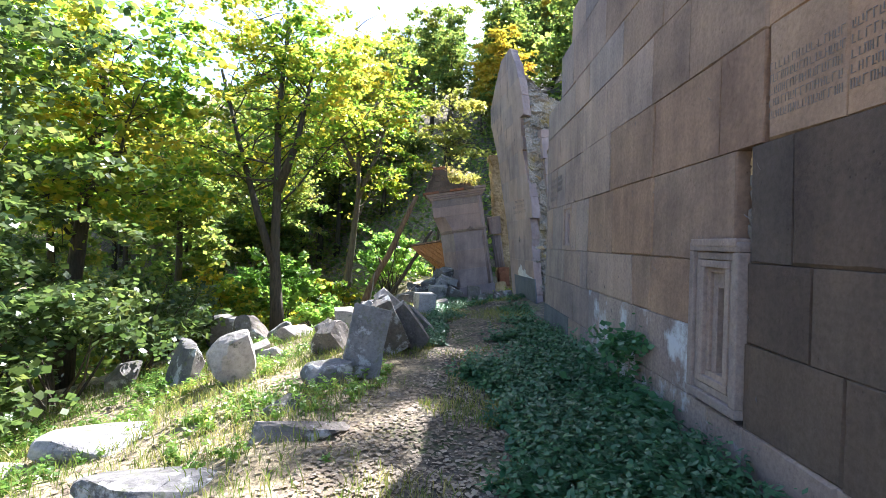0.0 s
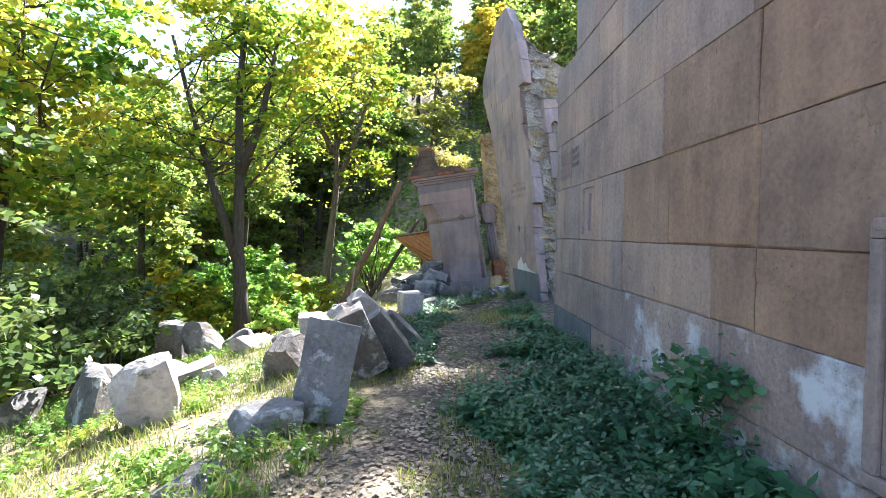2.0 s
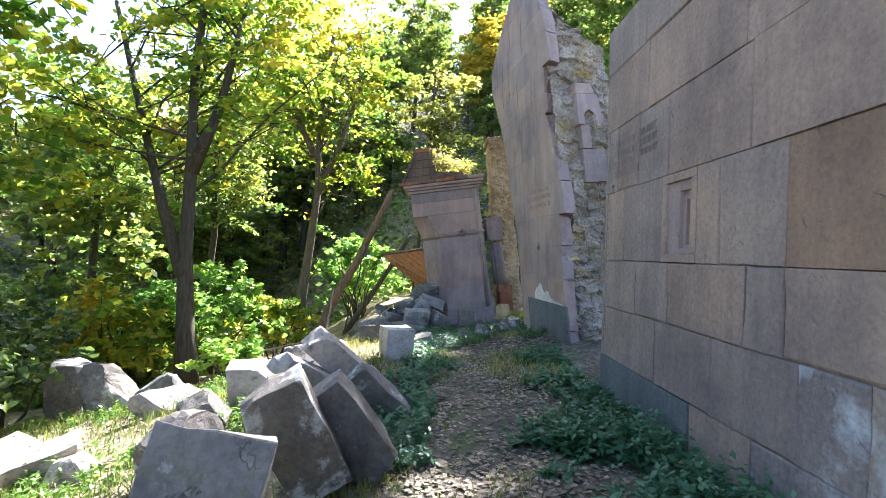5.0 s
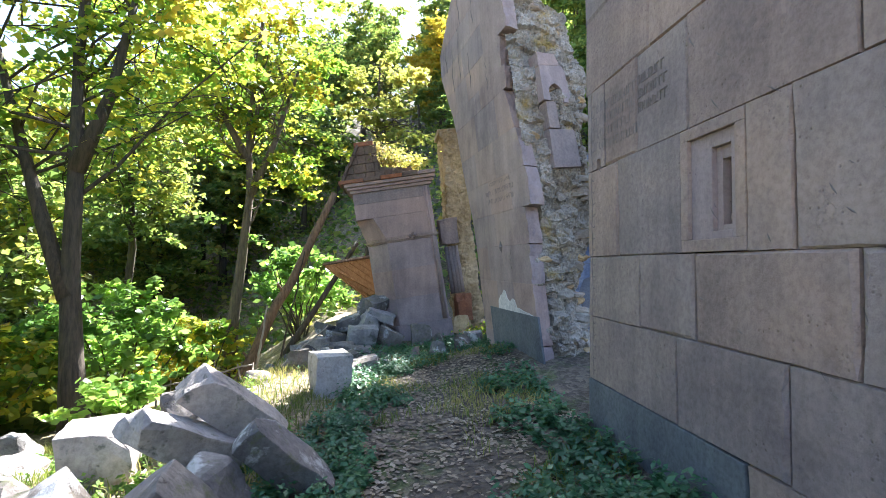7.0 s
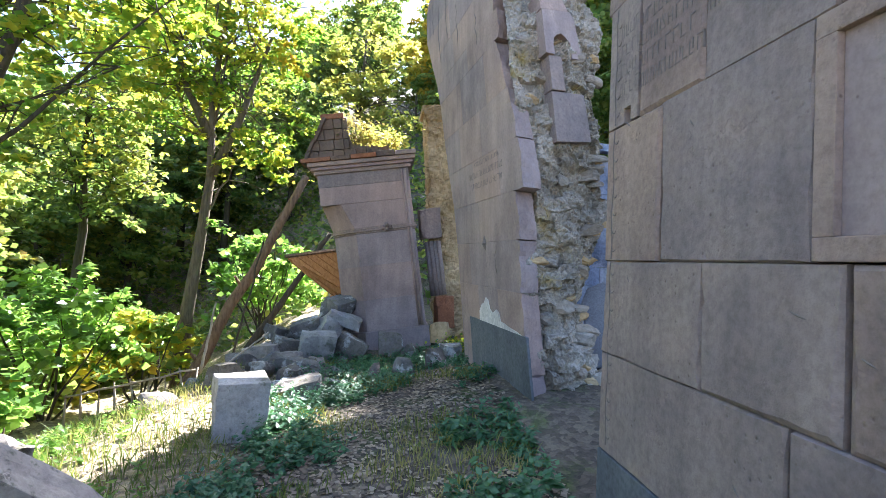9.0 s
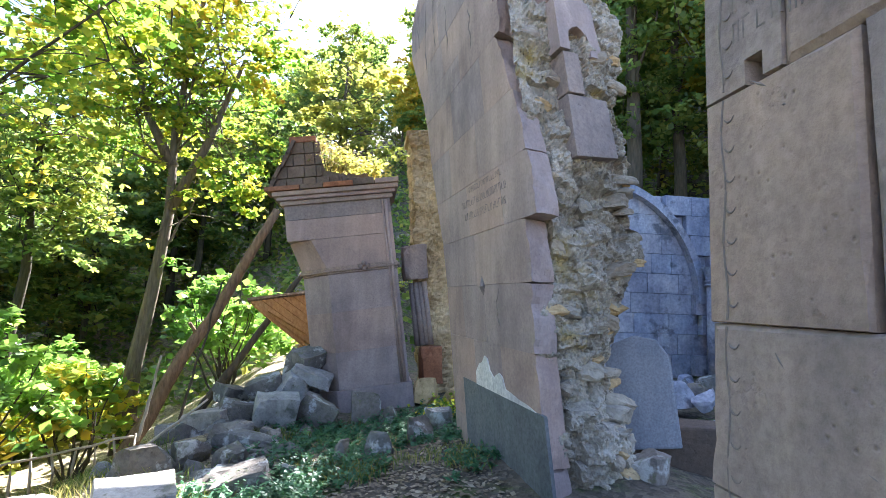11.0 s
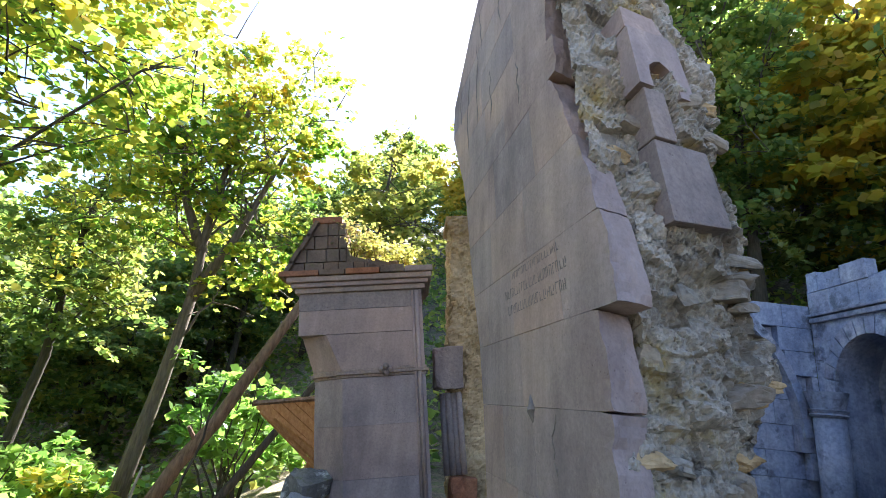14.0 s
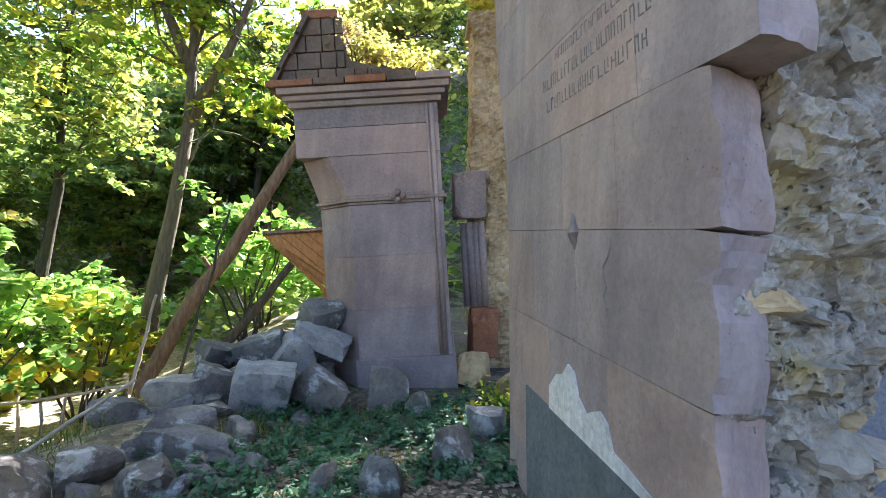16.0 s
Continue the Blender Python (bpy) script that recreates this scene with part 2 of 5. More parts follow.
STICK = bark("pale_stick", (0.30, 0.24, 0.17), (0.50, 0.42, 0.32))
LEAF_MAPLE = leaf_mat("yellowing_maple_leaves", [(0.0, (0.038, 0.094, 0.016)), (0.36, (0.110, 0.190, 0.030)), (0.58, (0.260, 0.270, 0.036)), (0.84, (0.430, 0.310, 0.045)), (1.0, (0.420, 0.200, 0.042))])
LEAF_GREEN = leaf_mat("green_bush_leaves", [(0.0, (0.045, 0.100, 0.028)), (0.40, (0.120, 0.215, 0.048)), (0.75, (0.235, 0.330, 0.075)), (1.0, (0.430, 0.395, 0.095))], 0.58, 0.34)
# darker copy of the bush leaves: shade on the near left put into colour
LEAF_SHADED = leaf_mat("shaded_bush_leaves", [(0.0, (0.020, 0.046, 0.016)), (0.40, (0.055, 0.092, 0.030)), (0.75, (0.115, 0.150, 0.050)), (1.0, (0.26, 0.22, 0.07))], 0.42, 0.34)
LEAF_DARK = leaf_mat("dark_nettle_leaves", [(0.0, (0.020, 0.068, 0.034)), (0.5, (0.044, 0.128, 0.056)), (0.9, (0.084, 0.190, 0.072)), (1.0, (0.200, 0.213, 0.062))], 0.25)
LEAF_FAR = leaf_mat("far_wood_leaves", [(0.0, (0.046, 0.086, 0.023)), (0.4, (0.105, 0.158, 0.045)), (0.7, (0.218, 0.238, 0.060)), (1.0, (0.414, 0.299, 0.070))], 0.65)
LEAF_GOLD = leaf_mat("golden_leaves", [(0.0, (0.10, 0.12, 0.02)), (0.4, (0.26, 0.23, 0.03)), (0.8, (0.42, 0.28, 0.04)), (1.0, (0.36, 0.15, 0.03))])
LEAF_YELLOW = leaf_mat("yellow_green_leaves", [(0.0, (0.08, 0.115, 0.028)), (0.4, (0.18, 0.20, 0.05)), (0.8, (0.31, 0.26, 0.07)), (1.0, (0.38, 0.24, 0.08))], 0.6)
DRY_PLANT = leaf_mat("dry_roof_plants", [(0.0, (0.09, 0.10, 0.03)), (0.4, (0.20, 0.17, 0.06)), (0.8, (0.34, 0.25, 0.10)), (1.0, (0.30, 0.14, 0.06))], 0.35)
GRASS = leaf_mat("dry_and_green_grass", [(0.0, (0.05, 0.09, 0.02)), (0.45, (0.11, 0.15, 0.03)), (0.75, (0.30, 0.26, 0.10)), (1.0, (0.42, 0.34, 0.16))], 0.3, 0.7)
LITTER = leaf_mat("fallen_dry_leaves", [(0.0, (0.07, 0.053, 0.037)), (0.4, (0.17, 0.13, 0.09)), (0.75, (0.36, 0.30, 0.22)), (1.0, (0.42, 0.33, 0.13))], 0.1, 0.8)

# ---- builders ----
rng = random.Random(7)
nrg = np.random.default_rng(11)


def ground_z(x, y):
    """Height of the ground: a level path, a drop towards the stream, a wooded hill behind."""
    x, y = np.asarray(x, float), np.asarray(y, float)
    out = np.clip(-1.3 - x, 0, None)
    z = 0.02 + 0.10 * np.clip((x - 0.4) / 1.4, 0, 1) - 0.20 * np.minimum(out, 9) ** 1.08
    z = z - 0.09 * np.clip(y - 9.5, 0, 12) * np.clip((-1.5 - x) / 3, 0, 1)
    z = z + 0.32 * np.exp(-((x - 2.9) ** 2 / 1.3 + (y - 12.2) ** 2 / 2.2))
    z = z - 0.15 * np.exp(-((x - 0.8) ** 2 / 2.0 + (y - 15.5) ** 2 / 3.0))
    z = z - 0.8 * np.exp(-((x + 3.6) ** 2 / 3.6 + (y - 17.0) ** 2 / 11.0))
    hill = np.clip(0.5 * (x - 4) + 0.87 * (y - 12) - 9, 0, 110)
    z = z + 0.66 * hill - 0.0022 * hill ** 2 + 0.3 * np.clip(x - 11, 0, 30)
    z = z + 0.24 * np.clip(-x - 17, 0, 50)
    z = z + 0.035 * np.sin(1.7 * x + 0.6 * y) * np.cos(1.3 * y - 0.5 * x)
    return z


def gz(x, y):
    return float(ground_z(x, y))


def mesh_from(name, verts, faces, smooth=False):
    me = bpy.data.meshes.new(name)
    me.from_pydata([tuple(v) for v in verts], [], faces)
    if smooth:
        me.polygons.foreach_set("use_smooth", [True] * len(me.polygons))
    me.update()
    return me


def quads_mesh(name, q):
    """One mesh of loose quads from an array n x 4 x 3."""
    q = np.ascontiguousarray(q, np.float32)
    n = len(q)
    me = bpy.data.meshes.new(name)
    me.vertices.add(4 * n)
    me.vertices.foreach_set("co", q.reshape(-1))
    me.loops.add(4 * n)
    me.loops.foreach_set("vertex_index", np.arange(4 * n, dtype=np.int32))
    me.polygons.add(n)
    me.polygons.foreach_set("loop_start", np.arange(0, 4 * n, 4, dtype=np.int32))
    me.update(calc_edges=True)
    return me


def thing(name, label, category, m=None, group="", kind=""):
    ob = new(name)
    ob.empty_display_size = 0.2
    if m is not None:
        ob.matrix_basis = m
    return tagged(ob, label, category, group, kind)


def part(name, data, material, parent, label="", m=None):
    if isinstance(data, bmesh.types.BMesh):
        me = bpy.data.meshes.new(name)
        data.to_mesh(me)
        data.free()
        data = me
    if not data.materials:
        data.materials.append(material)
    ob = new(name, data)
    ob.parent = parent
    if m is not None:
        ob.matrix_basis = m
    return tagged(ob, label)


def leaf_quads(points, size, up=0.35, spread=1.0):
    """Kite-shaped leaves at the points, turned at random and hanging a little."""
    n = len(points)
    a = nrg.normal(size=(n, 3)) * spread
    a[:, 2] = a[:, 2] * 0.45 - 0.2
    a /= np.linalg.norm(a, axis=1)[:, None] + 1e-6
    b = nrg.normal(size=(n, 3))
    b[:, 2] *= up
    b -= (b * a).sum(1)[:, None] * a
    b /= np.linalg.norm(b, axis=1)[:, None] + 1e-6
    s = (size * nrg.uniform(0.6, 1.35, n))[:, None]
    p = np.asarray(points)
    return np.stack([p, p + s * (0.5 * a + 0.42 * b), p + s * a, p + s * (0.5 * a - 0.42 * b)], 1)


def shoots(c, d, length, per, ng, wide=0.24, thick=0.05, droop=0.22):
    """Leaf places on flat sprays: from c along d, per leaves on each, fanned sideways and drooping to the tip."""
    n = len(c)
    d = d / (np.linalg.norm(d, axis=1)[:, None] + 1e-6)
    side = np.stack([-d[:, 1], d[:, 0], 0 * d[:, 0]], 1)
    side /= np.linalg.norm(side, axis=1)[:, None] + 1e-6
    f = ng.uniform(0.05, 1.0, (n, per))
    lat = ng.normal(size=(n, per)) * wide * (1.15 - 0.7 * f)
    p = c[:, None, :] + d[:, None, :] * (f * length[:, None])[..., None] + side[:, None, :] * (lat * length[:, None])[..., None]
    p[..., 2] += ng.normal(size=(n, per)) * thick - droop * f ** 2 * length[:, None]
    return p.reshape(-1, 3)


def tube(path, radii, sides=8, jitter=0.0):
    """Vertices and faces of a tapered tube along a path."""
    vs, fs = [], []
    pts = [Vector(p) for p in path]
    for k, p in enumerate(pts):
        d = (pts[min(k + 1, len(pts) - 1)] - pts[max(k - 1, 0)]).normalized()
        q = d.to_track_quat("Z", "Y")
        for i in range(sides):
            a = 2 * math.pi * i / sides
            r = radii[k] * (1 + jitter * rng.uniform(-1, 1))
            vs.append(p + q @ Vector((math.cos(a) * r, math.sin(a) * r, 0)))
    for k in range(len(pts) - 1):
        for i in range(sides):
            j = (i + 1) % sides
            fs.append((k * sides + i, k * sides + j, (k + 1) * sides + j, (k + 1) * sides + i))
    fs.append(tuple(range((len(pts) - 1) * sides, len(pts) * sides)))
    fs.append(tuple(reversed(range(sides))))
    return vs, fs


def join(lists):
    vs, fs = [], []
    for v, f in lists:
        o = len(vs)
        vs += v
        fs += [tuple(i + o for i in g) for g in f]
    return vs, fs


def crooked(a, b, n, wob, r):
    a, b = Vector(a), Vector(b)
    L = (b - a).length
    out = []
    for k in range(n + 1):
        t = k / n
        w = wob * L * math.sin(math.pi * t) if k < n else 0
        out.append(a.lerp(b, t) + Vector((r.uniform(-1, 1), r.uniform(-1, 1), r.uniform(-0.5, 0.5))) * w)
    return out


def tree(name, label, base, stems, crown, leaves, leaf_size, leaf_material, bark_material, radius, group="", seed=1, limbs=9):
    """A tree: stems as lists of points, limbs from their upper parts, and a crown of loose leaves in clumps.
    crown: (centre, radii) boxes in which the clumps lie."""
    r = random.Random(seed)
    ng = np.random.default_rng(seed)
    t = thing(name, label, "tree", Matrix.Translation(base), group)
    trunks, twigs, tips = [], [], []
    for si, st in enumerate(stems):
        rr = radius * (1 if si == 0 else 0.7)
        n = len(st)
        trunks.append(tube(st, [rr * (1.25 if k == 0 and si == 0 else 1) * (1 - 0.72 * k / (n - 1)) for k in range(n)], 10, 0.06))
        for _ in range(limbs):
            c, rad = r.choice(crown)
            while True:
                d = Vector((r.uniform(-1, 1), r.uniform(-1, 1), r.uniform(-1, 1)))
                if 0.3 < d.length < 1:
                    break
            tip = Vector(c) + Vector((d.x * rad[0], d.y * rad[1], d.z * rad[2]))
            k = r.uniform(0.45, 0.95) * (n - 1)
            i = min(int(k), n - 2)
            root = Vector(st[i]).lerp(Vector(st[i + 1]), k - i)
            if (tip - root).length > 0.3:
                pth = crooked(root, tip, 5, 0.07, r)
                b = rr * 0.27 * (1 - 0.6 * k / n)
                twigs.append(tube(pth, [b * (1 - 0.16 * q) for q in range(6)], 5))
                for q in range(2, 6):
                    tips.append(pth[q])
                    for _2 in range(2):
                        e = pth[q] + Vector((r.uniform(-1, 1), r.uniform(-1, 1), r.uniform(-0.6, 0.7))) * 0.9
                        twigs.append(tube([pth[q], pth[q].lerp(e, 0.5) + Vector((0, 0, 0.06)), e], [0.016, 0.011, 0.005], 4))
                        tips.append(e)
    part("trunk", mesh_from("trunk", *join(trunks), smooth=True), bark_material, t)
    part("branchwork", mesh_from("branchwork", *join(twigs), smooth=True), bark_material, t)
    tp = np.array([tuple(p) for p in tips])
    pts = []
    n1 = int(leaves * 0.14)
    idx = ng.integers(0, len(tp), n1)
    pts.append(tp[idx] + ng.normal(size=(n1, 3)) * np.array([0.26, 0.26, 0.08]))
    rest = leaves - n1
    vol = np.array([rad[0] * rad[1] * rad[2] for c, rad in crown])
    for (c, rad), w in zip(crown, vol / vol.sum()):
        k = max(6, int(rest * w / 64))
        d = ng.normal(size=(k, 3))
        d /= np.linalg.norm(d, axis=1)[:, None]
        d *= ng.uniform(0.05, 1.0, k)[:, None] ** 0.5
        cc = np.array(c) + d * np.array(rad) * 0.85
        way = d * np.array([1.0, 1.0, 0.35]) + ng.normal(size=(k, 3)) * np.array([0.45, 0.45, 0.15])
        pts.append(shoots(cc, way, ng.uniform(0.5, 1.05, k) * (0.75 + 0.2 * min(rad[0], 2.5)), 64, ng, 0.30, 0.035, 0.14))
    part("crown", quads_mesh("crown", leaf_quads(np.concatenate(pts), leaf_size)), leaf_material, t)
    return t


def bush(name, label, base, radii, leaves, size, material, seed, category="bush", group=""):
    ng = np.random.default_rng(seed)
    r = random.Random(seed)
    t = thing(name, label, category, Matrix.Translation(base), group)
    thin = min(1.0, radii[0] * 1.1)
    for _ in range(8 if radii[0] > 0.5 else 3):
        e = Vector((r.uniform(-1, 1) * radii[0] * 0.8, r.uniform(-1, 1) * radii[1] * 0.8, radii[2] * r.uniform(1.0, 1.8)))
        part("stem", mesh_from("stem", *tube(crooked((r.uniform(-.1, .1) * thin, r.uniform(-.1, .1) * thin, -0.1 * thin), e, 4, 0.06, r), [q * thin for q in (0.03, 0.025, 0.02, 0.013, 0.006)], 5)), BARK, t)
    if radii[0] > 0.5:      # arching shoots that break the outline
        k = leaves // 34
        d = ng.normal(size=(k, 3))
        d[:, 2] = np.abs(d[:, 2]) * 1.1 - 0.35
        d /= np.linalg.norm(d, axis=1)[:, None]
        lobe = 0.72 + 0.5 * np.array([noise.noise(Vector(v) * 1.9 + Vector((seed, 0, 0))) for v in d.tolist()])
        c = d * np.array(radii) * (ng.uniform(0.25, 1.0, k) ** 0.4 * lobe)[:, None] + np.array([0, 0, radii[2] * 0.85])
        way = d + np.array([0, 0, 0.75]) + ng.normal(size=(k, 3)) * 0.4
        p = shoots(c, way, ng.uniform(0.35, 0.8, k) * (0.55 + 0.38 * radii[2]), 34, ng, 0.24, 0.04, 0.35)
    else:
        k = max(10, leaves // 75)
        d = ng.normal(size=(k, 3))
        d /= np.linalg.norm(d, axis=1)[:, None]
        c = d * ng.uniform(0.2, 1.0, k)[:, None] ** 0.35 * np.array(radii) + np.array([0, 0, radii[2]])
        idx = ng.integers(0, k, leaves)
        p = c[idx] + ng.normal(size=(leaves, 3)) * np.array([0.17, 0.17, 0.06]) * ng.uniform(0.6, 1.25, k)[idx][:, None]
    p[:, 2] = np.maximum(p[:, 2], 0.03)
    part("foliage", quads_mesh("foliage", leaf_quads(p, size)), material, t)
    return t


def rock_mesh(name, size, seed, rough=0.12, sub=2, square=0.6):
    """A broken block of stone: a box pulled a little towards a ball, cut by planes and roughened."""
    r = random.Random(seed)
    bm = bmesh.new()
    bmesh.ops.create_cube(bm, size=1.0)
    bmesh.ops.subdivide_edges(bm, edges=bm.edges[:], cuts=3 * sub, use_grid_fill=True)
    cuts = [(Vector((r.uniform(-1, 1), r.uniform(-1, 1), r.uniform(-0.6, 1))).normalized(), r.uniform(0.30, 0.50)) for _ in range(9)]
    off = Vector((r.uniform(0, 50), r.uniform(0, 50), r.uniform(0, 50)))
    for v in bm.verts:
        p = v.co.copy()
        p = p.lerp(p.normalized() * 0.56, 1 - square)
        for d, h in cuts:
            e = p.dot(d) - h
            if e > 0:
                p -= d * e
        p += Vector(noise.noise_vector(p * 3.1 + off)) * rough * 0.28 + Vector(noise.noise_vector(p * 8 + off)) * rough * 0.14
        v.co = Vector((p.x * size[0], p.y * size[1], p.z * size[2]))
    me = bpy.data.meshes.new(name)
    bm.to_mesh(me)
    bm.free()
    return me


def block_mesh(name, size, seed, bev=0.02, rough=0.012):
    """A dressed block with worn edges and chipped corners."""
    r = random.Random(seed)
    bm = bmesh.new()
    bmesh.ops.create_cube(bm, size=1.0)
    bmesh.ops.scale(bm, vec=size, verts=bm.verts)
    bmesh.ops.bevel(bm, geom=bm.edges[:] + bm.verts[:], offset=bev, segments=2, affect="EDGES", profile=0.6)
    bmesh.ops.subdivide_edges(bm, edges=[e for e in bm.edges if e.calc_length() > 0.12], cuts=3, use_grid_fill=True)
    off = Vector((r.uniform(0, 50), r.uniform(0, 50), r.uniform(0, 50)))
    chips = [(Vector((r.choice((-1, 1)) * size[0], r.choice((-1, 1)) * size[1], r.choice((-1, 1)) * size[2])) * 0.5, r.uniform(0.06, 0.2)) for _ in range(5)]
    for v in bm.verts:
        for c, w in chips:
            k = 1 - (v.co - c).length / w
            if k > 0:
                v.co -= c.normalized() * k * w * 0.55
        v.co += Vector(noise.noise_vector(v.co * 2.5 + off)) * rough * 1.8 + Vector(noise.noise_vector(v.co * 7 + off)) * rough + Vector(noise.noise_vector(v.co * 20 + off)) * rough * 0.6
    me = bpy.data.meshes.new(name)
    bm.to_mesh(me)
    bm.free()
    return me


def stone_thing(name, label, mesh, material, m, category="stone", group=""):
    mesh.materials.append(material)
    ob = new(name, mesh)
    ob.matrix_basis = m
    return tagged(ob, label, category, group)


def box_bm(x0, x1, y0, y1, z0, z1, bev=0.0, bm=None):
    bm = bm or bmesh.new()
    made = bmesh.ops.create_cube(bm, size=1.0)["verts"]
    for v in made:
        v.co = Vector((x0 + (v.co.x + 0.5) * (x1 - x0), y0 + (v.co.y + 0.5) * (y1 - y0), z0 + (v.co.z + 0.5) * (z1 - z0)))
    if bev:
        es = list({e for v in made for e in v.link_edges})
        bmesh.ops.bevel(bm, geom=es, offset=bev, segments=2, affect="EDGES", profile=0.6)
    return bm


def ashlar(corners, depth, bev, r, proud=0.004, chips=True):
    """Mesh of a facing block from its four front corners (u, v) in order; front at w = 0, going back to w = depth. Axes (w, u, v)."""
    j = [(r.uniform(-proud, proud)) for _ in range(4)]
    cu = sum(c[0] for c in corners) / 4
    cv = sum(c[1] for c in corners) / 4
    vs = []
    for k, (a, b) in enumerate(corners):
        su, sv = (1 if a < cu else -1), (1 if b < cv else -1)
        chip = r.uniform(0.008, 0.03) if chips and r.random() < 0.3 else 0.0      # knocked-off corners
        vs.append((j[k], a + su * (bev * r.uniform(0.7, 1.6) + chip), b + sv * (bev * r.uniform(0.7, 1.6) + chip * r.uniform(0.4, 1.0))))
    # worn edges: the front's rim wanders and has small bites out of it
    w = random.Random(int(abs(cu * 7919 + cv * 104729) * 100))
    n, front, rim = 7, [], []
    for k in range(4):
        p, q = vs[k], vs[(k + 1) % 4]
        a, b = corners[k], corners[(k + 1) % 4]
        for i in range(n):
            f = (i + (w.uniform(-0.3, 0.3) if i else 0)) / n
            x, y, z = (p[m] + (q[m] - p[m]) * f for m in range(3))
            bite = bev * w.uniform(-0.3, 1.0) + (w.uniform(0.004, 0.016) if w.random() < (0.16 if chips else 0.06) else 0.0)
            if abs(a[0] - b[0]) > abs(a[1] - b[1]):
                bite *= 0.45      # bed joints stay tight
                inward = (0, 1 if z < cv else -1)
            else:
                inward = (1 if y < cu else -1, 0)
            front.append((x, y + inward[0] * bite, z + inward[1] * bite))
            rim.append((bev * 1.2 + (0.012 if chips else 0.003), a[0] + (b[0] - a[0]) * f, a[1] + (b[1] - a[1]) * f))
    m = 4 * n
    vs = front + rim + [(depth, a, b) for a, b in corners]
    fs = [tuple(range(m)), (2 * m + 3, 2 * m + 2, 2 * m + 1, 2 * m)]
    fs += [(m + k, m + (k + 1) % m, (k + 1) % m, k) for k in range(m)]
    for k in range(4):
        side = [m + (k * n + i) % m for i in range(n + 1)]
        fs.append((2 * m + k, 2 * m + (k + 1) % 4, *reversed(side)))
    return vs, fs

# ---- ground ----
def axis(lo, near0, near1, hi, step):
    near = list(np.arange(near0, near1 + 1e-6, step))
    a, d = [], step
    x = near0
    while x > lo:
        d *= 1.25
        x -= d
        a.append(x)
    b, d = [], step
    x = near1
    while x < hi:
        d *= 1.25
        x += d
        b.append(x)
    return np.array(a[::-1] + near + b)


gx, gy = axis(-600, -6.0, 5.0, 600, 0.11), axis(-600, -2.0, 17.0, 700, 0.11)
X, Y = np.meshgrid(gx, gy)
Z = ground_z(X, Y)
near = (np.abs(X) < 9) & (Y > -6) & (Y < 20)
for iy, ix in zip(*np.nonzero(near)):
    p = Vector((X[iy, ix], Y[iy, ix], 0))
    Z[iy, ix] += 0.05 * noise.noise(p * 1.3) + 0.022 * noise.noise(p * 5.0)
nx = len(gx)
gv = np.stack([X, Y, Z], -1).reshape(-1, 3)
gf = [(r * nx + c, r * nx + c + 1, (r + 1) * nx + c + 1, (r + 1) * nx + c) for r in range(len(gy) - 1) for c in range(nx - 1)]
gm = mesh_from("ground", gv.tolist(), gf, True)
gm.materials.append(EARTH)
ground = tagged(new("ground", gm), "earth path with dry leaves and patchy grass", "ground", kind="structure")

def bevelled(vs, fs, w):
    bm = bmesh.new()
    bv = [bm.verts.new(v) for v in vs]
    for f in fs:
        bm.faces.new([bv[i] for i in f])
    bmesh.ops.recalc_face_normals(bm, faces=bm.faces[:])
    if w:
        bmesh.ops.bevel(bm, geom=bm.edges[:], offset=w, segments=2, affect="EDGES", profile=0.6)
    return bm


# ---- the long church wall ----
WALL_X = 2.107
COURSES = [  # height of bed joints, then the upright joints from the broken corner backwards
    (-0.35, 0.56, [7.68, 6.93, 6.05, 5.1, 4.2, 3.3, 2.87, 2.06, 1.1, 0.2, -0.8, -1.9, -3.0]),
    (0.56, 1.13, [9.69, 8.32, 7.42, 6.55, 6.10, 4.79, 3.58, 2.87, 2.03, 1.15, 0.1, -1.0, -2.2, -3.0]),
    (1.13, 1.67, [9.69, 8.77, 8.13, 7.06, 6.68, 4.94, 4.44, 3.56, 2.87, 2.28, 1.1, 0.0, -1.1, -2.2, -3.0]),
    (1.67, 2.45, [9.69, 9.12, 8.24, 7.66, 7.37, 6.68, 5.62, 4.42, 3.02, 2.86, 2.45, 1.5, 0.4, -0.9, -2.0, -3.0]),
    (2.45, 3.18, [9.69, 9.35, 8.80, 8.17, 7.03, 5.75, 4.46, 3.25, 2.74, 2.07, 1.0, -0.2, -1.5, -3.0]),
    (3.18, 3.87, [9.74, 8.62, 7.10, 5.95, 4.52, 3.75, 2.72, 1.6, 0.5, -0.9, -2.1, -3.0]),
    (3.87, 4.42, [9.76, 8.70, 7.60, 6.80, 5.40, 4.30, 3.10, 1.9, 0.6, -0.7, -2.0, -3.0]),
    (4.42, 5.16, [8.62, 7.75, 6.95, 6.10, 4.90, 3.50, 2.20, 0.9, -0.5, -1.9, -3.0]),
    (5.16, 5.72, [7.95, 7.10, 6.30, 5.20, 4.00, 2.70, 1.30, 0.0, -1.4, -3.0]),
    (5.72, 6.40, [7.40, 6.30, 5.50, 4.40, 3.00, 1.70, 0.3, -1.2, -3.0]),
    (6.40, 7.00, [6.30, 5.20, 4.10, 2.80, 1.50, 0.1, -1.4, -3.0]),
]
wall = thing("wall_1", "long ruined church wall of rose-grey tuff blocks", "wall", Matrix.Translation((WALL_X, 0, 0)), kind="structure")
core = bmesh.new()
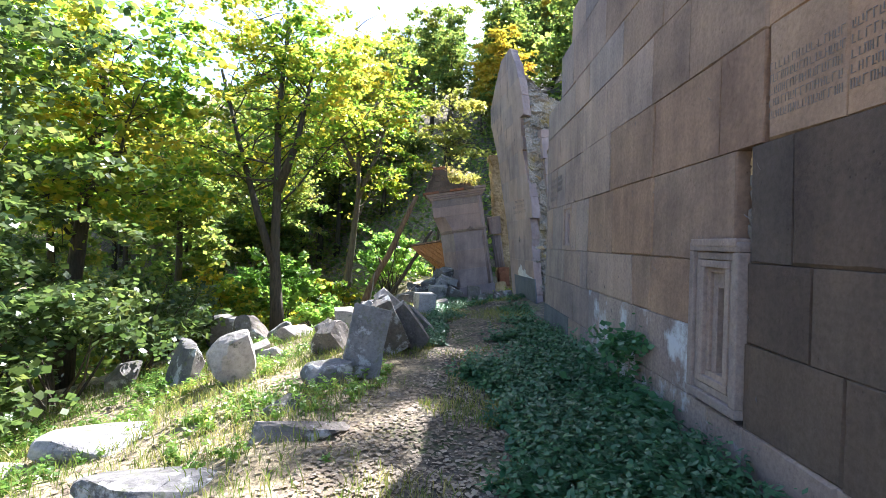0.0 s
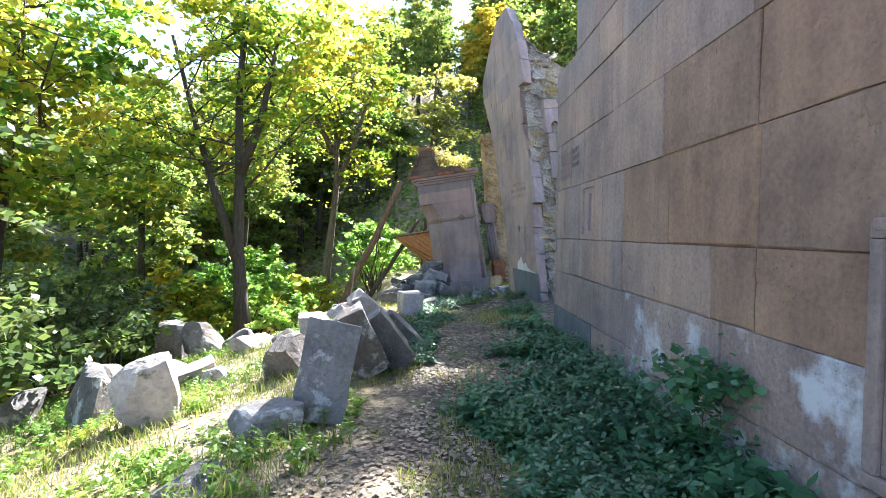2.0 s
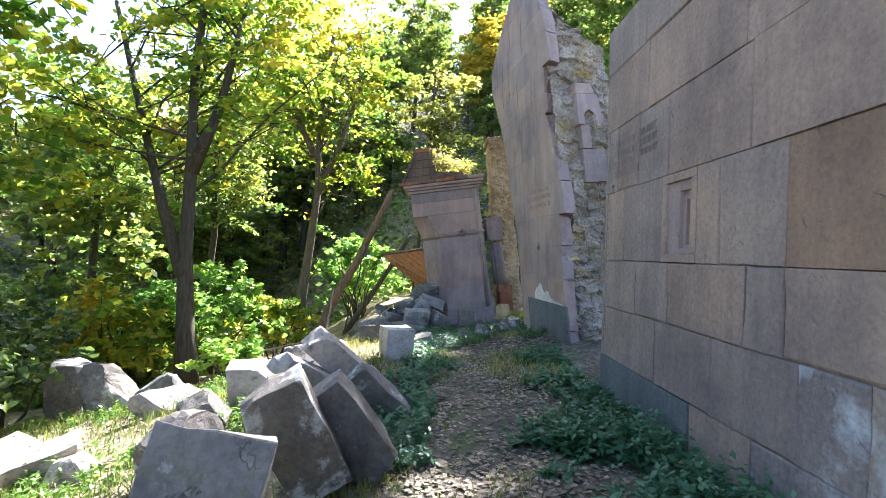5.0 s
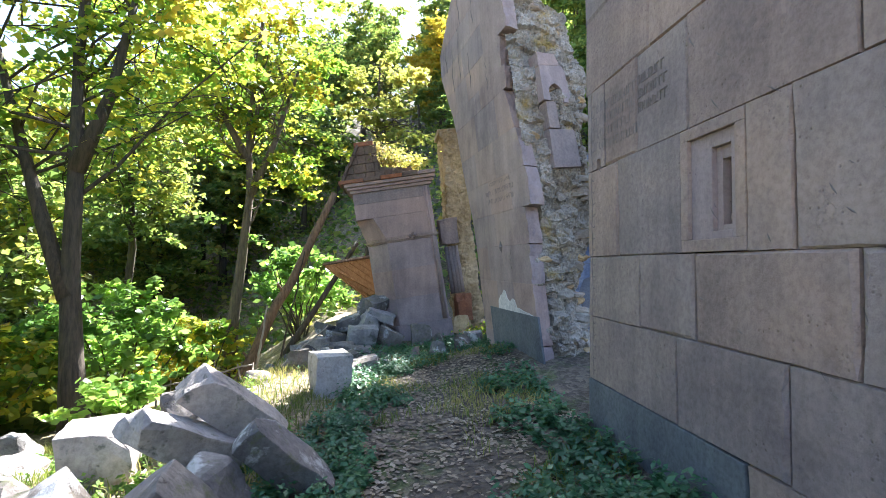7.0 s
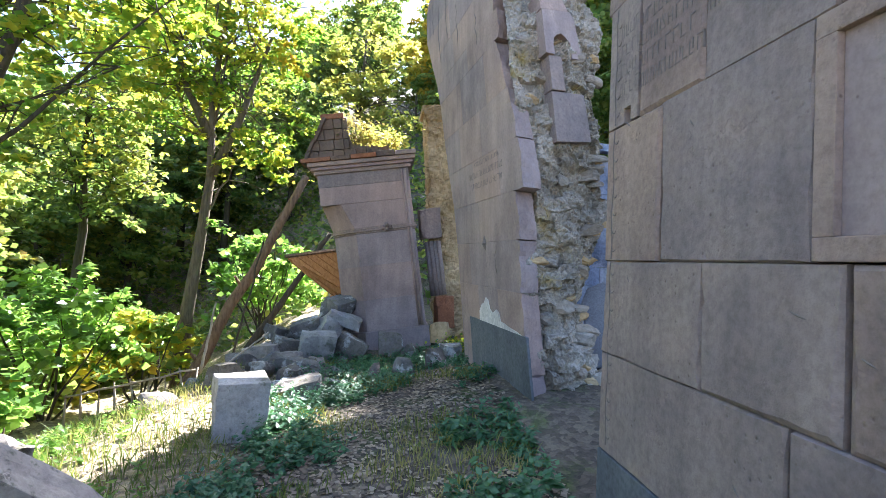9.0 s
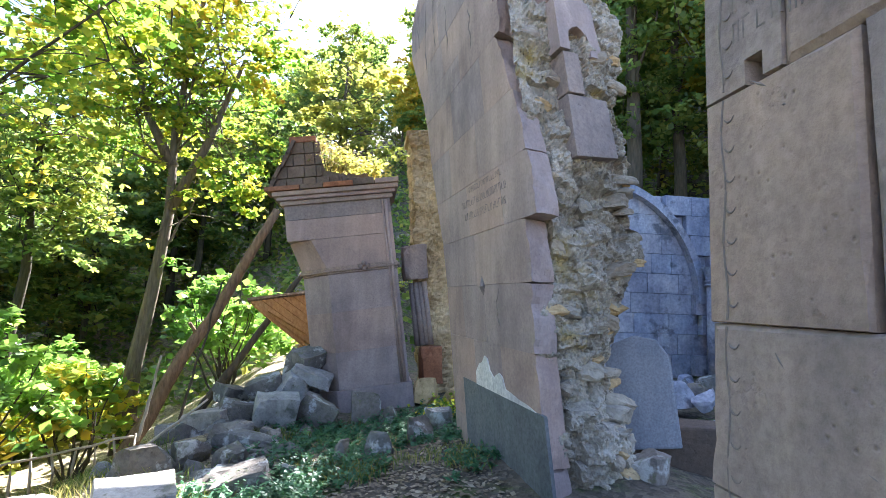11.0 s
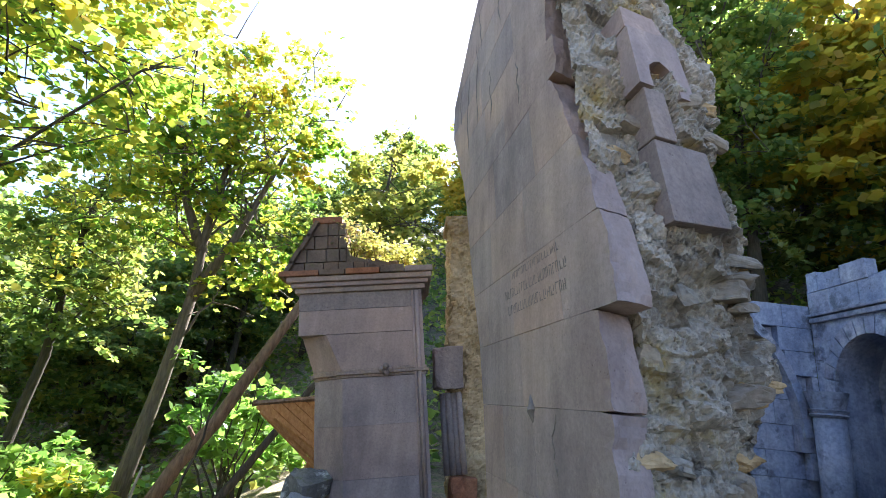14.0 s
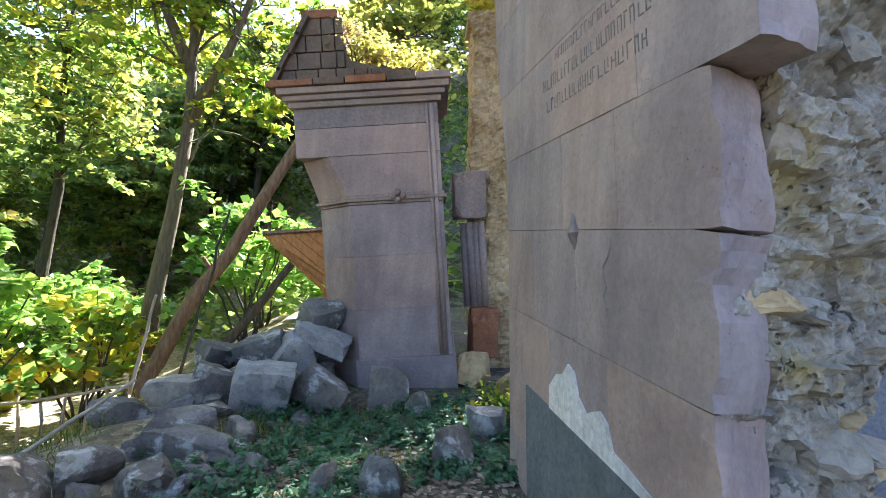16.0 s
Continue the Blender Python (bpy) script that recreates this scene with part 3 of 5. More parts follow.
for z0, z1, ys in COURSES:
    far = ys[0] if z0 > 0 else 9.69
    slit = {1.67: (7.80, 7.94), 1.13: (3.165, 3.265), 0.56: (3.165, 3.265)}.get(z0)
    if slit:      # the slit windows go deep into the wall
        box_bm(0.22, 0.80, -3.0, slit[0], z0, z1, bm=core)
        box_bm(0.22, 0.80, slit[1], far - 0.03, z0, z1, bm=core)
        box_bm(0.80, 0.86, -3.0, far - 0.03, z0, z1, bm=core)
    else:
        box_bm(0.22, 0.86, -3.0, far - 0.03, z0, z1, bm=core)
part("core", core, MORTAR, wall)
SKIP = {(1.13, 3.56), (0.56, 3.58), (1.67, 8.24)}
JOINT = 0.0012
OPEN = {(1.67, 8.24), (1.13, 7.06), (1.67, 7.37), (0.56, 7.42), (0.56, 4.79), (1.13, 4.44), (2.45, 2.74), (1.13, 2.28), (0.56, 2.03), (2.45, 7.03), (2.45, 4.46), (1.13, 8.13), (2.45, 8.17), (0.56, 8.32), (1.67, 9.12)}   # gaping upright joints
for z0, z1, ys in COURSES:
    for a, b in zip(ys, ys[1:]):
        if (z0, a) in SKIP or (z0, a) == (2.45, 9.69) or (z0, a) == (1.67, 3.02):
            continue
        ja, jb = (rng.uniform(0.014, 0.026) if (z0, a) in OPEN else 0.002), 0.002
        if (z0, a) == (2.45, 2.74):
            ja = 0.05
        c = [(b + jb, z0 + JOINT), (a - ja, z0 + JOINT), (a - ja, z1 - JOINT), (b + jb, z1 - JOINT)]
        if z0 < 1.0 and 2.9 < a < 7.0:
            mat_ = TUFF_LOW
        elif a < 2.9 and 0.5 < z0 < 2.4:
            mat_ = TUFF_DARK
        else:
            mat_ = TUFF_WARM if 1.0 < z0 and a < 6.4 + rng.uniform(-0.9, 0.6) else TUFF
        off = rng.uniform(-0.003, 0.005) + (0.004 if a < 2.9 else 0)
        part("stone_block", mesh_from("stone_block", *ashlar(c, 0.30, 0.0026, rng)), mat_, wall, m=Matrix.Translation((off, 0, 0)))
def ring(y0, y1, z0, z1, w, x0, x1, bm, bev=0.006):
    """A rectangular frame of four bars, w wide."""
    box_bm(x0, x1, y0, y1, z1 - w, z1, bev, bm)
    box_bm(x0, x1, y0, y1, z0, z0 + w, bev, bm)
    box_bm(x0, x1, y0, y0 + w, z0 + w, z1 - w, bev, bm)
    box_bm(x0, x1, y1 - w, y1, z0 + w, z1 - w, bev, bm)


# small carved window by the start
nb = bmesh.new()
ring(2.88, 3.55, 0.60, 1.81, 0.07, -0.048, 0.2, nb, 0.012)
part("window_frame", nb, TUFF, wall, "carved stone window surround with stepped mouldings")
for w_, x0 in ((0.075, -0.022), (0.135, -0.030), (0.175, 0.004)):
    nb = bmesh.new()
    ring(2.88 + w_, 3.55 - w_, 0.60 + w_, 1.81 - w_, 0.055, x0, 0.2, nb, 0.008)
    part("moulding", nb, TUFF, wall)
nb = bmesh.new()
box_bm(0.03, 0.2, 3.10, 3.175, 0.82, 1.62, 0.004, nb)
box_bm(0.03, 0.2, 3.255, 3.33, 0.82, 1.62, 0.004, nb)
box_bm(0.03, 0.2, 3.175, 3.255, 1.47, 1.62, 0.004, nb)
part("slit_surround", nb, TUFF, wall)
nb = bmesh.new()
box_bm(-0.055, 0.18, 2.90, 3.53, 1.775, 1.835, 0.012, nb)
part("window_hood", nb, TUFF, wall)
# small slit window
nb = bmesh.new()
ring(7.665, 8.235, 1.675, 2.445, 0.075, -0.004, 0.25, nb, 0.005)
part("window_frame", nb, TUFF, wall, "stone surround of a narrow slit window")
nb = bmesh.new()
box_bm(0.022, 0.25, 7.74, 7.80, 1.75, 2.37, 0.004, nb)
box_bm(0.022, 0.25, 7.965, 8.16, 1.75, 2.37, 0.004, nb)
box_bm(0.022, 0.25, 7.80, 7.965, 2.285, 2.37, 0.004, nb)
box_bm(0.022, 0.25, 7.80, 7.965, 1.75, 1.795, 0.004, nb)
part("moulding", nb, TUFF_PALE, wall)
# behind the surround a darker lining paints the shade deep in the slit
for x0, x1, nm, mt in ((0.055, 0.11, "slit_surround", TUFF_PALE), (0.112, 0.62, "slit_lining", TUFF_DARK)):
    nb = bmesh.new()
    box_bm(x0, x1, 7.80, 7.825, 1.795, 2.285, 0.003, nb)
    box_bm(x0, x1, 7.915, 7.965, 1.795, 2.285, 0.003, nb)
    box_bm(x0, x1, 7.825, 7.915, 2.21, 2.285, 0.003, nb)
    box_bm(x0, x1, 7.825, 7.915, 1.795, 1.83, 0.003, nb)
    part(nm, nb, mt, wall)
part("slit_stone", rock_mesh("slit_stone", (0.09, 0.085, 0.11), 71, 0.15, 1, 0.6), TUFF, wall, "loose stone lying in the slit", m=Matrix.Translation((0.13, 7.87, 1.885)))
# crevice beside the carved window
for k in range(7):
    part("crevice_rubble", rock_mesh("crevice_rubble", (0.18, 0.13, 0.16), 80 + k, 0.2, 1, 0.6), OCHRE if k > 4 else MORTAR, wall, m=Matrix.Translation((0.14, 2.94 + rng.uniform(-.02, .02), 1.78 + 0.105 * k)))
# corner stone with a putlog hole
HOLED = [(9.352, 2.455), (9.425, 2.455), (9.425, 2.54), (9.50, 2.54), (9.50, 2.455), (9.688, 2.455), (9.69, 3.175), (9.352, 3.175)]
n = len(HOLED)
vs = [(0.0, *p) for p in HOLED] + [(0.3, *p) for p in HOLED]
fs = [tuple(range(n)), tuple(range(n, 2 * n))[::-1]] + [(k, n + k, n + (k + 1) % n, (k + 1) % n) for k in range(n)]
part("stone_block", bevelled(vs, fs, 0.0), TUFF, wall)
# carved cord along the corner: a wavering groove with hooked cuts
for z0, z1 in ((0.6, 1.66), (1.68, 2.44), (2.47, 3.16)):
    pts = [(-0.001, 9.605 + 0.008 * math.sin(17 * z), z) for z in np.linspace(z0, z1, 24)]
    part("carved_groove", mesh_from("carved_groove", *tube(pts, [0.004] * 24, 5)), CUT, wall)
    z = z0 + 0.06
    while z < z1 - 0.05:
        arc = [(-0.002, 9.597 - 0.045 * a, z - 0.016 * math.sin(math.pi * a) ** 0.7) for a in np.linspace(0, 1, 7)]
        part("carved_hook", mesh_from("carved_hook", *tube(arc, [0.0015, 0.003, 0.004, 0.004, 0.003, 0.002, 0.0015], 5)), CUT, wall)
        z += 0.105


def writing(rows, r, put):
    """Worn carved writing as plain strokes: rows of (start, end, height of foot, height of letters). put(u, v, w) gives the place."""
    vs, fs = [], []

    def bar(u0, u1, v0, v1):
        o = len(vs)
        for w in (-0.0012, 0.01):
            vs.extend(put(a, b, w) for a, b in ((u0, v0), (u1, v0), (u1, v1), (u0, v1)))
        fs.extend(tuple(i + o for i in f) for f in ((0, 1, 2, 3), (7, 6, 5, 4), (0, 4, 5, 1), (1, 5, 6, 2), (2, 6, 7, 3), (3, 7, 4, 0)))

    for u, end, v, h in rows:
        s = h * 0.075
        while u < end:
            w = h * r.uniform(0.35, 0.6)
            kind = r.randrange(5)
            bar(u, u + s, v, v + h * r.uniform(0.8, 1.0))
            if kind in (0, 1, 3):
                bar(u + w - s, u + w, v + (0.3 * h if kind == 1 else 0), v + h * 0.95)
            if kind in (0, 2):
                bar(u, u + w, v + h * 0.9, v + h)
            if kind in (1, 4):
                bar(u, u + w, v, v + s)
            if kind == 3:
                bar(u, u + w, v + h * 0.45, v + h * 0.45 + s)
            u += w + h * r.uniform(0.18, 0.4)
    return vs, fs


wr = random.Random(31)
for y0, y1, z0, n, h in ((8.84, 9.32, 2.60, 4, 0.075), (9.37, 9.55, 2.62, 4, 0.075), (8.4, 8.77, 2.74, 3, 0.07), (1.1, 2.05, 2.58, 5, 0.05), (2.1, 2.68, 2.58, 5, 0.05)):
    rows = [(-y1, -y0, z0 + k * h * 1.5, h) for k in range(n)]
    part("inscription", mesh_from("inscription", *writing(rows, wr, lambda u, v, w: Vector((w, -u, v)))), CUT, wall, "worn carved lines of writing")
# nicks and tool marks scattered over the blocks
marks = []
for k in range(90):
    y, z = wr.uniform(2.6, 9.5), wr.uniform(0.7, 3.1)
    a, L = wr.uniform(0.3, 1.4), wr.uniform(0.015, 0.06)
    marks.append(tube([(0.004, y - L * math.cos(a), z - L * math.sin(a)), (-0.001, y, z), (0.004, y + L * math.cos(a), z + L * math.sin(a))], [0.001, wr.uniform(0.002, 0.005), 0.001], 5))
tool = part("tool_marks", mesh_from("tool_marks", *join(marks)), CUT, wall, "nicks and scratches in the stone")
tool["kind"] = "stuff"
# grey rendered plinth by the corner
pl = bmesh.new()
box_bm(-0.008, 0.3, 7.70, 9.69, -0.4, 0.555, 0.008, pl)
part("plinth", pl, GREY_BASE, wall, "smooth dark grey cement plinth")

# ---- the broken, leaning wall fragment ----
FRAG = Matrix(((-0.135, 0.99, -0.08, 2.29), (0.99, 0.135, 0.18, 11.55), (0, 0, 1.0, 0), (0, 0, 0, 1)))
frag = thing("wall_fragment", "tall leaning fragment of church wall with broken rubble core", "wall fragment", kind="structure")
# local axes: s along the face, d into the wall, h up
def lerp_tab(tab, h):
    for (h0, v0), (h1, v1) in zip(tab, tab[1:]):
        if h <= h1:
            return v0 + (v1 - v0) * max(0, (h - h0)) / (h1 - h0)
    return tab[-1][1]


S_FAR = [(-0.3, 2.2), (0.6, 2.15), (2.2, 2.16), (3.3, 2.47), (4.4, 2.66), (5.5, 3.25), (5.95, 3.4), (6.3, 2.95), (6.6, 2.45), (6.95, 1.7), (7.2, 1.3)]
BEDS = [  # bed heights, near end of the facing below and above, upright joints
    (-0.3, 0.50, 0.0, 0.0, [0.8, 1.6]),
    (0.50, 1.33, 0.0, -0.02, [0.65, 1.35]),
    (1.33, 1.88, -0.03, -0.09, [0.95, 1.6]),
    (1.88, 2.40, -0.12, -0.11, [0.5, 1.1]),
    (2.40, 2.95, -0.33, -0.29, [0.3, 1.2, 1.9]),
    (2.95, 3.55, -0.26, -0.16, [0.8, 1.7]),
    (3.55, 4.20, -0.13, 0.06, [0.5, 1.5]),
    (4.20, 4.55, -0.02, -0.06, [1.1, 2.1]),
    (4.55, 5.05, 0.06, -0.02, [0.8, 1.7, 2.4]),
    (5.05, 5.60, -0.30, -0.26, [0.7, 1.8]),
    (5.60, 6.10, -0.26, -0.18, [0.5, 1.2, 2.3]),
    (6.10, 6.65, -0.12, 0.05, [0.8, 1.7]),
    (6.65, 7.15, 0.12, 0.42, [0.95]),
]
for z0, z1, near_s, near_t, ups in BEDS:
    ss = [(near_s, near_t)] + [(u, u) for u in ups] + [(lerp_tab(S_FAR, z0), lerp_tab(S_FAR, z1))]
    for (a0, a1), (b0, b1) in zip(ss[1:], ss[2:]):
        if b1 - a1 < 0.1:
            continue
        g = 0.0006
        c = [(a0 + g, z0 + g), (b0 - g, z0 + g), (b1 - g, z1 - g), (a1 + g, z1 - g)]
        vs, fs = ashlar(c, 0.20, 0.0022, rng, 0.0012, False)
        off = rng.uniform(-0.001, 0.0015)
        vs = [FRAG @ Vector((u, w + off, v)) for w, u, v in vs]
        part("stone_block", mesh_from("stone_block", vs, fs), TUFF_PALE, frag)


def broken_block(a0, a1, b0, b1, z0, z1, depth, seed):
    """A facing block whose near end is broken off unevenly: the front from a to b, foot at z0 and top at z1."""
    bm = bmesh.new()
    bmesh.ops.create_cube(bm, size=1.0)
    bmesh.ops.subdivide_edges(bm, edges=bm.edges[:], cuts=9, use_grid_fill=True)
    off = Vector((seed * 5.1, seed * 2.3, 0))
    for v in bm.verts:
        u, d, w = v.co.x + 0.5, v.co.y + 0.5, v.co.z + 0.5
        a, b = a0 + (a1 - a0) * w, b0 + (b1 - b0) * w
        p = Vector((a + (b - a) * u, d * depth, z0 + (z1 - z0) * w))
        k = max(0.0, 1 - (p.x - a) / 0.11)
        edge = max(0, 1 - min(w, 1 - w) / 0.14) * 0.018
        p.x += k * (0.028 * noise.noise(p * 5 + off) + 0.018 * noise.noise(p * 14 + off) + edge * (0.6 + noise.noise(p * 9 + off)) + 0.05 * d)
        p.y += k ** 5 * 0.03 * abs(noise.noise(p * 11 + off)) * (1 - d)
        p.z -= k ** 2 * (w - 0.5) * 0.025 * (0.5 + noise.noise(p * 7 + off))
        v.co = FRAG @ p
    bmesh.ops.recalc_face_normals(bm, faces=bm.faces[:])
    return bm


for j, (z0, z1, near_s, near_t, ups) in enumerate(BEDS):
    part("stone_block", broken_block(near_s, near_t, ups[0] - 0.001, ups[0] - 0.001, z0 + 0.001, z1 - 0.001, 0.22, j + 1), TUFF_PALE, frag)


def rough_sheet(fn, nu, nv, amp, seed, facet=0.0):
    """A sheet of nu x nv points from fn(u, v) -> (point, way out), pushed out by coarse and fine noise."""
    off = Vector((seed * 7.3, seed * 3.1, seed * 1.7))
    vs = []
    for j in range(nv):
        for i in range(nu):
            p, w = fn(i / (nu - 1), j / (nv - 1))
            p, w = Vector(p), Vector(w)
            n1 = noise.noise(p * 2.3 + off)
            cell = noise.cell(Vector((p.x * 4 + 0.5 * n1, p.y * 4 + 0.6 * n1, p.z * 6.5 + 0.8 * noise.noise(p * 3 + off))) + off * 3)
            n2 = noise.noise(p * 7 + off)
            n3 = noise.noise(p * 19 + off)
            n4 = noise.noise(p * 45 + off)
            near = noise.voronoi(Vector((p.x * 5, p.y * 5, p.z * 7)) + Vector((n2, n3, n1)) * 0.5 + off)[0]
            lump = min(0.4, near[1] - near[0])
            vs.append(p + w * amp * (0.60 * n1 + 0.30 * n2 + 0.16 * n3 + 0.16 * n4 + 0.60 * lump - 0.25 + facet * cell))
    fs = [(j * nu + i, j * nu + i + 1, (j + 1) * nu + i + 1, (j + 1) * nu + i) for j in range(nv - 1) for i in range(nu - 1)]
    return vs, fs


D_BACK = [(-0.3, 1.05), (0.6, 0.9), (1.24, 0.82), (1.7, 1.0), (2.3, 1.24), (2.7, 1.12), (3.1, 1.13), (3.6, 1.15), (4.1, 1.28), (4.42, 1.38), (4.75, 1.30), (5.0, 1.24), (5.5, 1.15), (5.65, 0.88), (5.9, 0.62), (6.3, 0.35), (7.0, 0.15)]
S_END = [(-0.3, 0.03), (0.6, 0.05), (1.2, 0.08), (1.9, 0.0), (2.4, -0.07), (3.0, -0.18), (4.2, -0.20), (5.0, -0.10), (5.7, -0.14), (6.3, 0.1), (7.0, 0.5)]


def frag_outline(u, v):
    """Round the core: end face, then the inner side, far end, closed by the facing."""
    h = -0.3 + v * 7.2
    back, s0, s1 = lerp_tab(D_BACK, h), lerp_tab(S_END, h), max(lerp_tab(S_FAR, h) - 0.06, lerp_tab(S_END, h) + 0.1)
    if u < 0.55:
        k = u / 0.55
        bow = 0.22 * max(0, k - 0.55) ** 1.5 * 2.2
        return (s0 + bow, 0.045 + k * (back - 0.045), h), (-0.95, 0.3 * (k - 0.5), 0.12)
    if u < 0.85:
        k = (u - 0.55) / 0.30
        return (s0 + 0.15 + k * (s1 - s0 - 0.15), back, h), (0, 1, 0)
    k = (u - 0.85) / 0.15
    return (s1, back * (1 - k) + 0.06 * k, h), (1, 0, 0)


vs, fs = rough_sheet(frag_outline, 190, 480, 0.14, 3, 0.42)
part("rubble_core", mesh_from("rubble_core", [FRAG @ v for v in vs], fs), RUBBLE, frag, "broken lime and rubble wall core")
for k in range(74):
    h = 0.1 + 6.2 * rng.random()
    q = rng.uniform(0.12, 0.95) if rng.random() < 0.7 else rng.uniform(0.75, 1.0)
    back, s0 = lerp_tab(D_BACK, h), lerp_tab(S_END, h)
    sz = (rng.uniform(0.12, 0.24), rng.uniform(0.12, 0.38), rng.uniform(0.06, 0.17))
    me = rock_mesh("rubble_stone", sz, 100 + k, 0.26, 2, 0.5)
    part("rubble_stone", me, RUBBLE_STONE if k % 4 else OCHRE, frag, m=Matrix.Translation(FRAG @ Vector((s0 + 0.22 * max(0, q - .55) ** 1.5 * 2.2 + rng.uniform(0.03, 0.12), 0.05 + q * (back - 0.03), h))) @ pose(0, 0, 0, 0, 0, 98) @ pose(0, 0, 0, rng.uniform(-20, 20), rng.uniform(-15, 15), rng.uniform(-25, 25)))

def frag_prism(name, outline, s0, s1, material, label="", bev=0.008):
    """A dressed stone bedded in the broken end: outline (d, h), from s0 back to s1."""
    n = len(outline)
    vs = [FRAG @ Vector((s0 + 0.25 * (o[0] - 0.4), o[0], o[1])) for o in outline] + [FRAG @ Vector((s1 + 0.25 * (o[0] - 0.4), o[0], o[1])) for o in outline]
    fs = [tuple(range(n)), tuple(range(n, 2 * n))[::-1]] + [(k, n + k, n + (k + 1) % n, (k + 1) % n) for k in range(n)]
    return part(name, bevelled(vs, fs, bev), material, frag, label)


frag_prism("panel", [(0.44, 2.93), (0.93, 3.0), (0.90, 3.55), (0.44, 3.50)], -0.33, 0.0, TUFF, "smooth rose stone panel in the broken end")
frag_prism("panel", [(0.44, 3.51), (0.63, 3.53), (0.62, 3.93), (0.44, 3.91)], -0.35, 0.0, TUFF)
ARCH = [(0.40, 3.92), (0.52, 3.93), (0.515, 4.06), (0.53, 4.13), (0.58, 4.18), (0.64, 4.21), (0.70, 4.18), (0.75, 4.13), (0.765, 4.06), (0.765, 3.94), (0.90, 3.95), (0.86, 4.45), (0.80, 4.52), (0.40, 4.44)]
frag_prism("niche_arch", ARCH, -0.37, -0.18, TUFF_PALE, "stone with a small arched niche", 0.0)
frag_prism("panel", [(0.40, 4.455), (0.80, 4.53), (0.72, 4.70), (0.40, 4.66)], -0.35, 0.0, TUFF_PALE)
frag_prism("plinth", [(-0.012, -0.3), (0.02, -0.3), (0.02, 0.90), (-0.012, 0.90)], 0.02, 1.85, GREY_BASE, "smooth dark grey plinth", 0.0)

rows = [(0.15, 1.35, 2.72, 0.075), (0.2, 1.3, 2.58, 0.075), (0.35, 1.25, 2.86, 0.06)]
part("inscription", mesh_from("inscription", *writing(rows, wr, lambda u, v, w: FRAG @ Vector((1.5 - u, w - 0.002, v)))), CUT, frag, "two worn lines of carved writing")
# cracks running through the upper facing
fr_ = random.Random(44)
for s0, h0, L in ((2.45, 4.9, 1.1), (2.0, 5.0, 1.3), (1.5, 4.75, 0.7), (2.75, 5.5, 0.6), (1.0, 5.7, 0.8), (1.7, 6.0, 0.7), (0.7, 4.4, 0.5), (0.62, 1.5, 0.35)):
    pts, a = [], s0
    for k in range(9):
        pts.append(FRAG @ Vector((a, 0.001, h0 + L * k / 8)))
        a += fr_.uniform(-0.05, 0.045)
    part("crack", mesh_from("crack", *tube(pts, [0.002] + [fr_.uniform(0.004, 0.012) for _ in range(7)] + [0.002], 5)), CUT, frag)
# lime plaster left above the plinth
PL = [(0.05, 0.90), (1.34, 0.90), (1.33, 1.02), (1.22, 1.11), (1.14, 1.13), (1.06, 1.20), (0.99, 1.18), (0.95, 1.08), (0.86, 1.03), (0.80, 1.06), (0.72, 1.09), (0.65, 1.06), (0.61, 0.97), (0.5, 0.96), (0.35, 0.935), (0.2, 0.925)]
n = len(PL)
vs = [FRAG @ Vector((a, -0.009, h)) for a, h in PL] + [FRAG @ Vector((a, 0.01, h)) for a, h in PL]
fs = [tuple(range(n)), tuple(range(n, 2 * n))[::-1]] + [(k, n + k, n + (k + 1) % n, (k + 1) % n) for k in range(n)]
part("plaster_edge", bevelled(vs, fs, 0), LIME, frag, "torn edge of white lime plaster")
vs, fs = tube([FRAG @ Vector((0.95, 0.02, 1.78)), FRAG @ Vector((0.93, -0.01, 1.86)), FRAG @ Vector((0.97, 0.02, 1.98))], [0.02, 0.035, 0.015], 7)
part("pock_mark", mesh_from("pock_mark", vs, fs), CUT, frag, "dark pock mark in the face")

# ---- the leaning shrine-like buttress with its gabled stone roof ----
BUTT = pose(1.185, 16.2, -0.16, 0, -9, 0)
butt = thing("leaning_buttress", "leaning rose-grey stone buttress with moulded band and gabled stone roof", "buttress", BUTT, kind="structure")


def prism(outline, z0, z1, top=None):
    """An upright prism over an outline (x, y), its upper outline may differ."""
    top = top or outline
    n = len(outline)
    vs = [(x, y, z0) for x, y in outline] + [(x, y, z1) for x, y in top]
    fs = [tuple(range(n))[::-1], tuple(range(n, 2 * n))] + [(k, (k + 1) % n, n + (k + 1) % n, n + k) for k in range(n)]
    return vs, fs


LOW = [(-0.58, 0.0), (0.53, 0.0), (0.53, 1.15), (-1.02, 1.15), (-1.02, 0.42)]
BASE = [(-0.62, -0.03), (0.57, -0.03), (0.57, 1.2), (-1.06, 1.2), (-1.06, 0.40)]
UP = [(-1.17, 0.0), (0.53, 0.0), (0.53, 1.15), (-1.17, 1.15)]


def grown(o, g):
    cx, cy = sum(p[0] for p in o) / len(o), sum(p[1] for p in o) / len(o)
    return [(x + g * (1 if x > cx else -1), y + g * (1 if y > cy else -1)) for x, y in o]


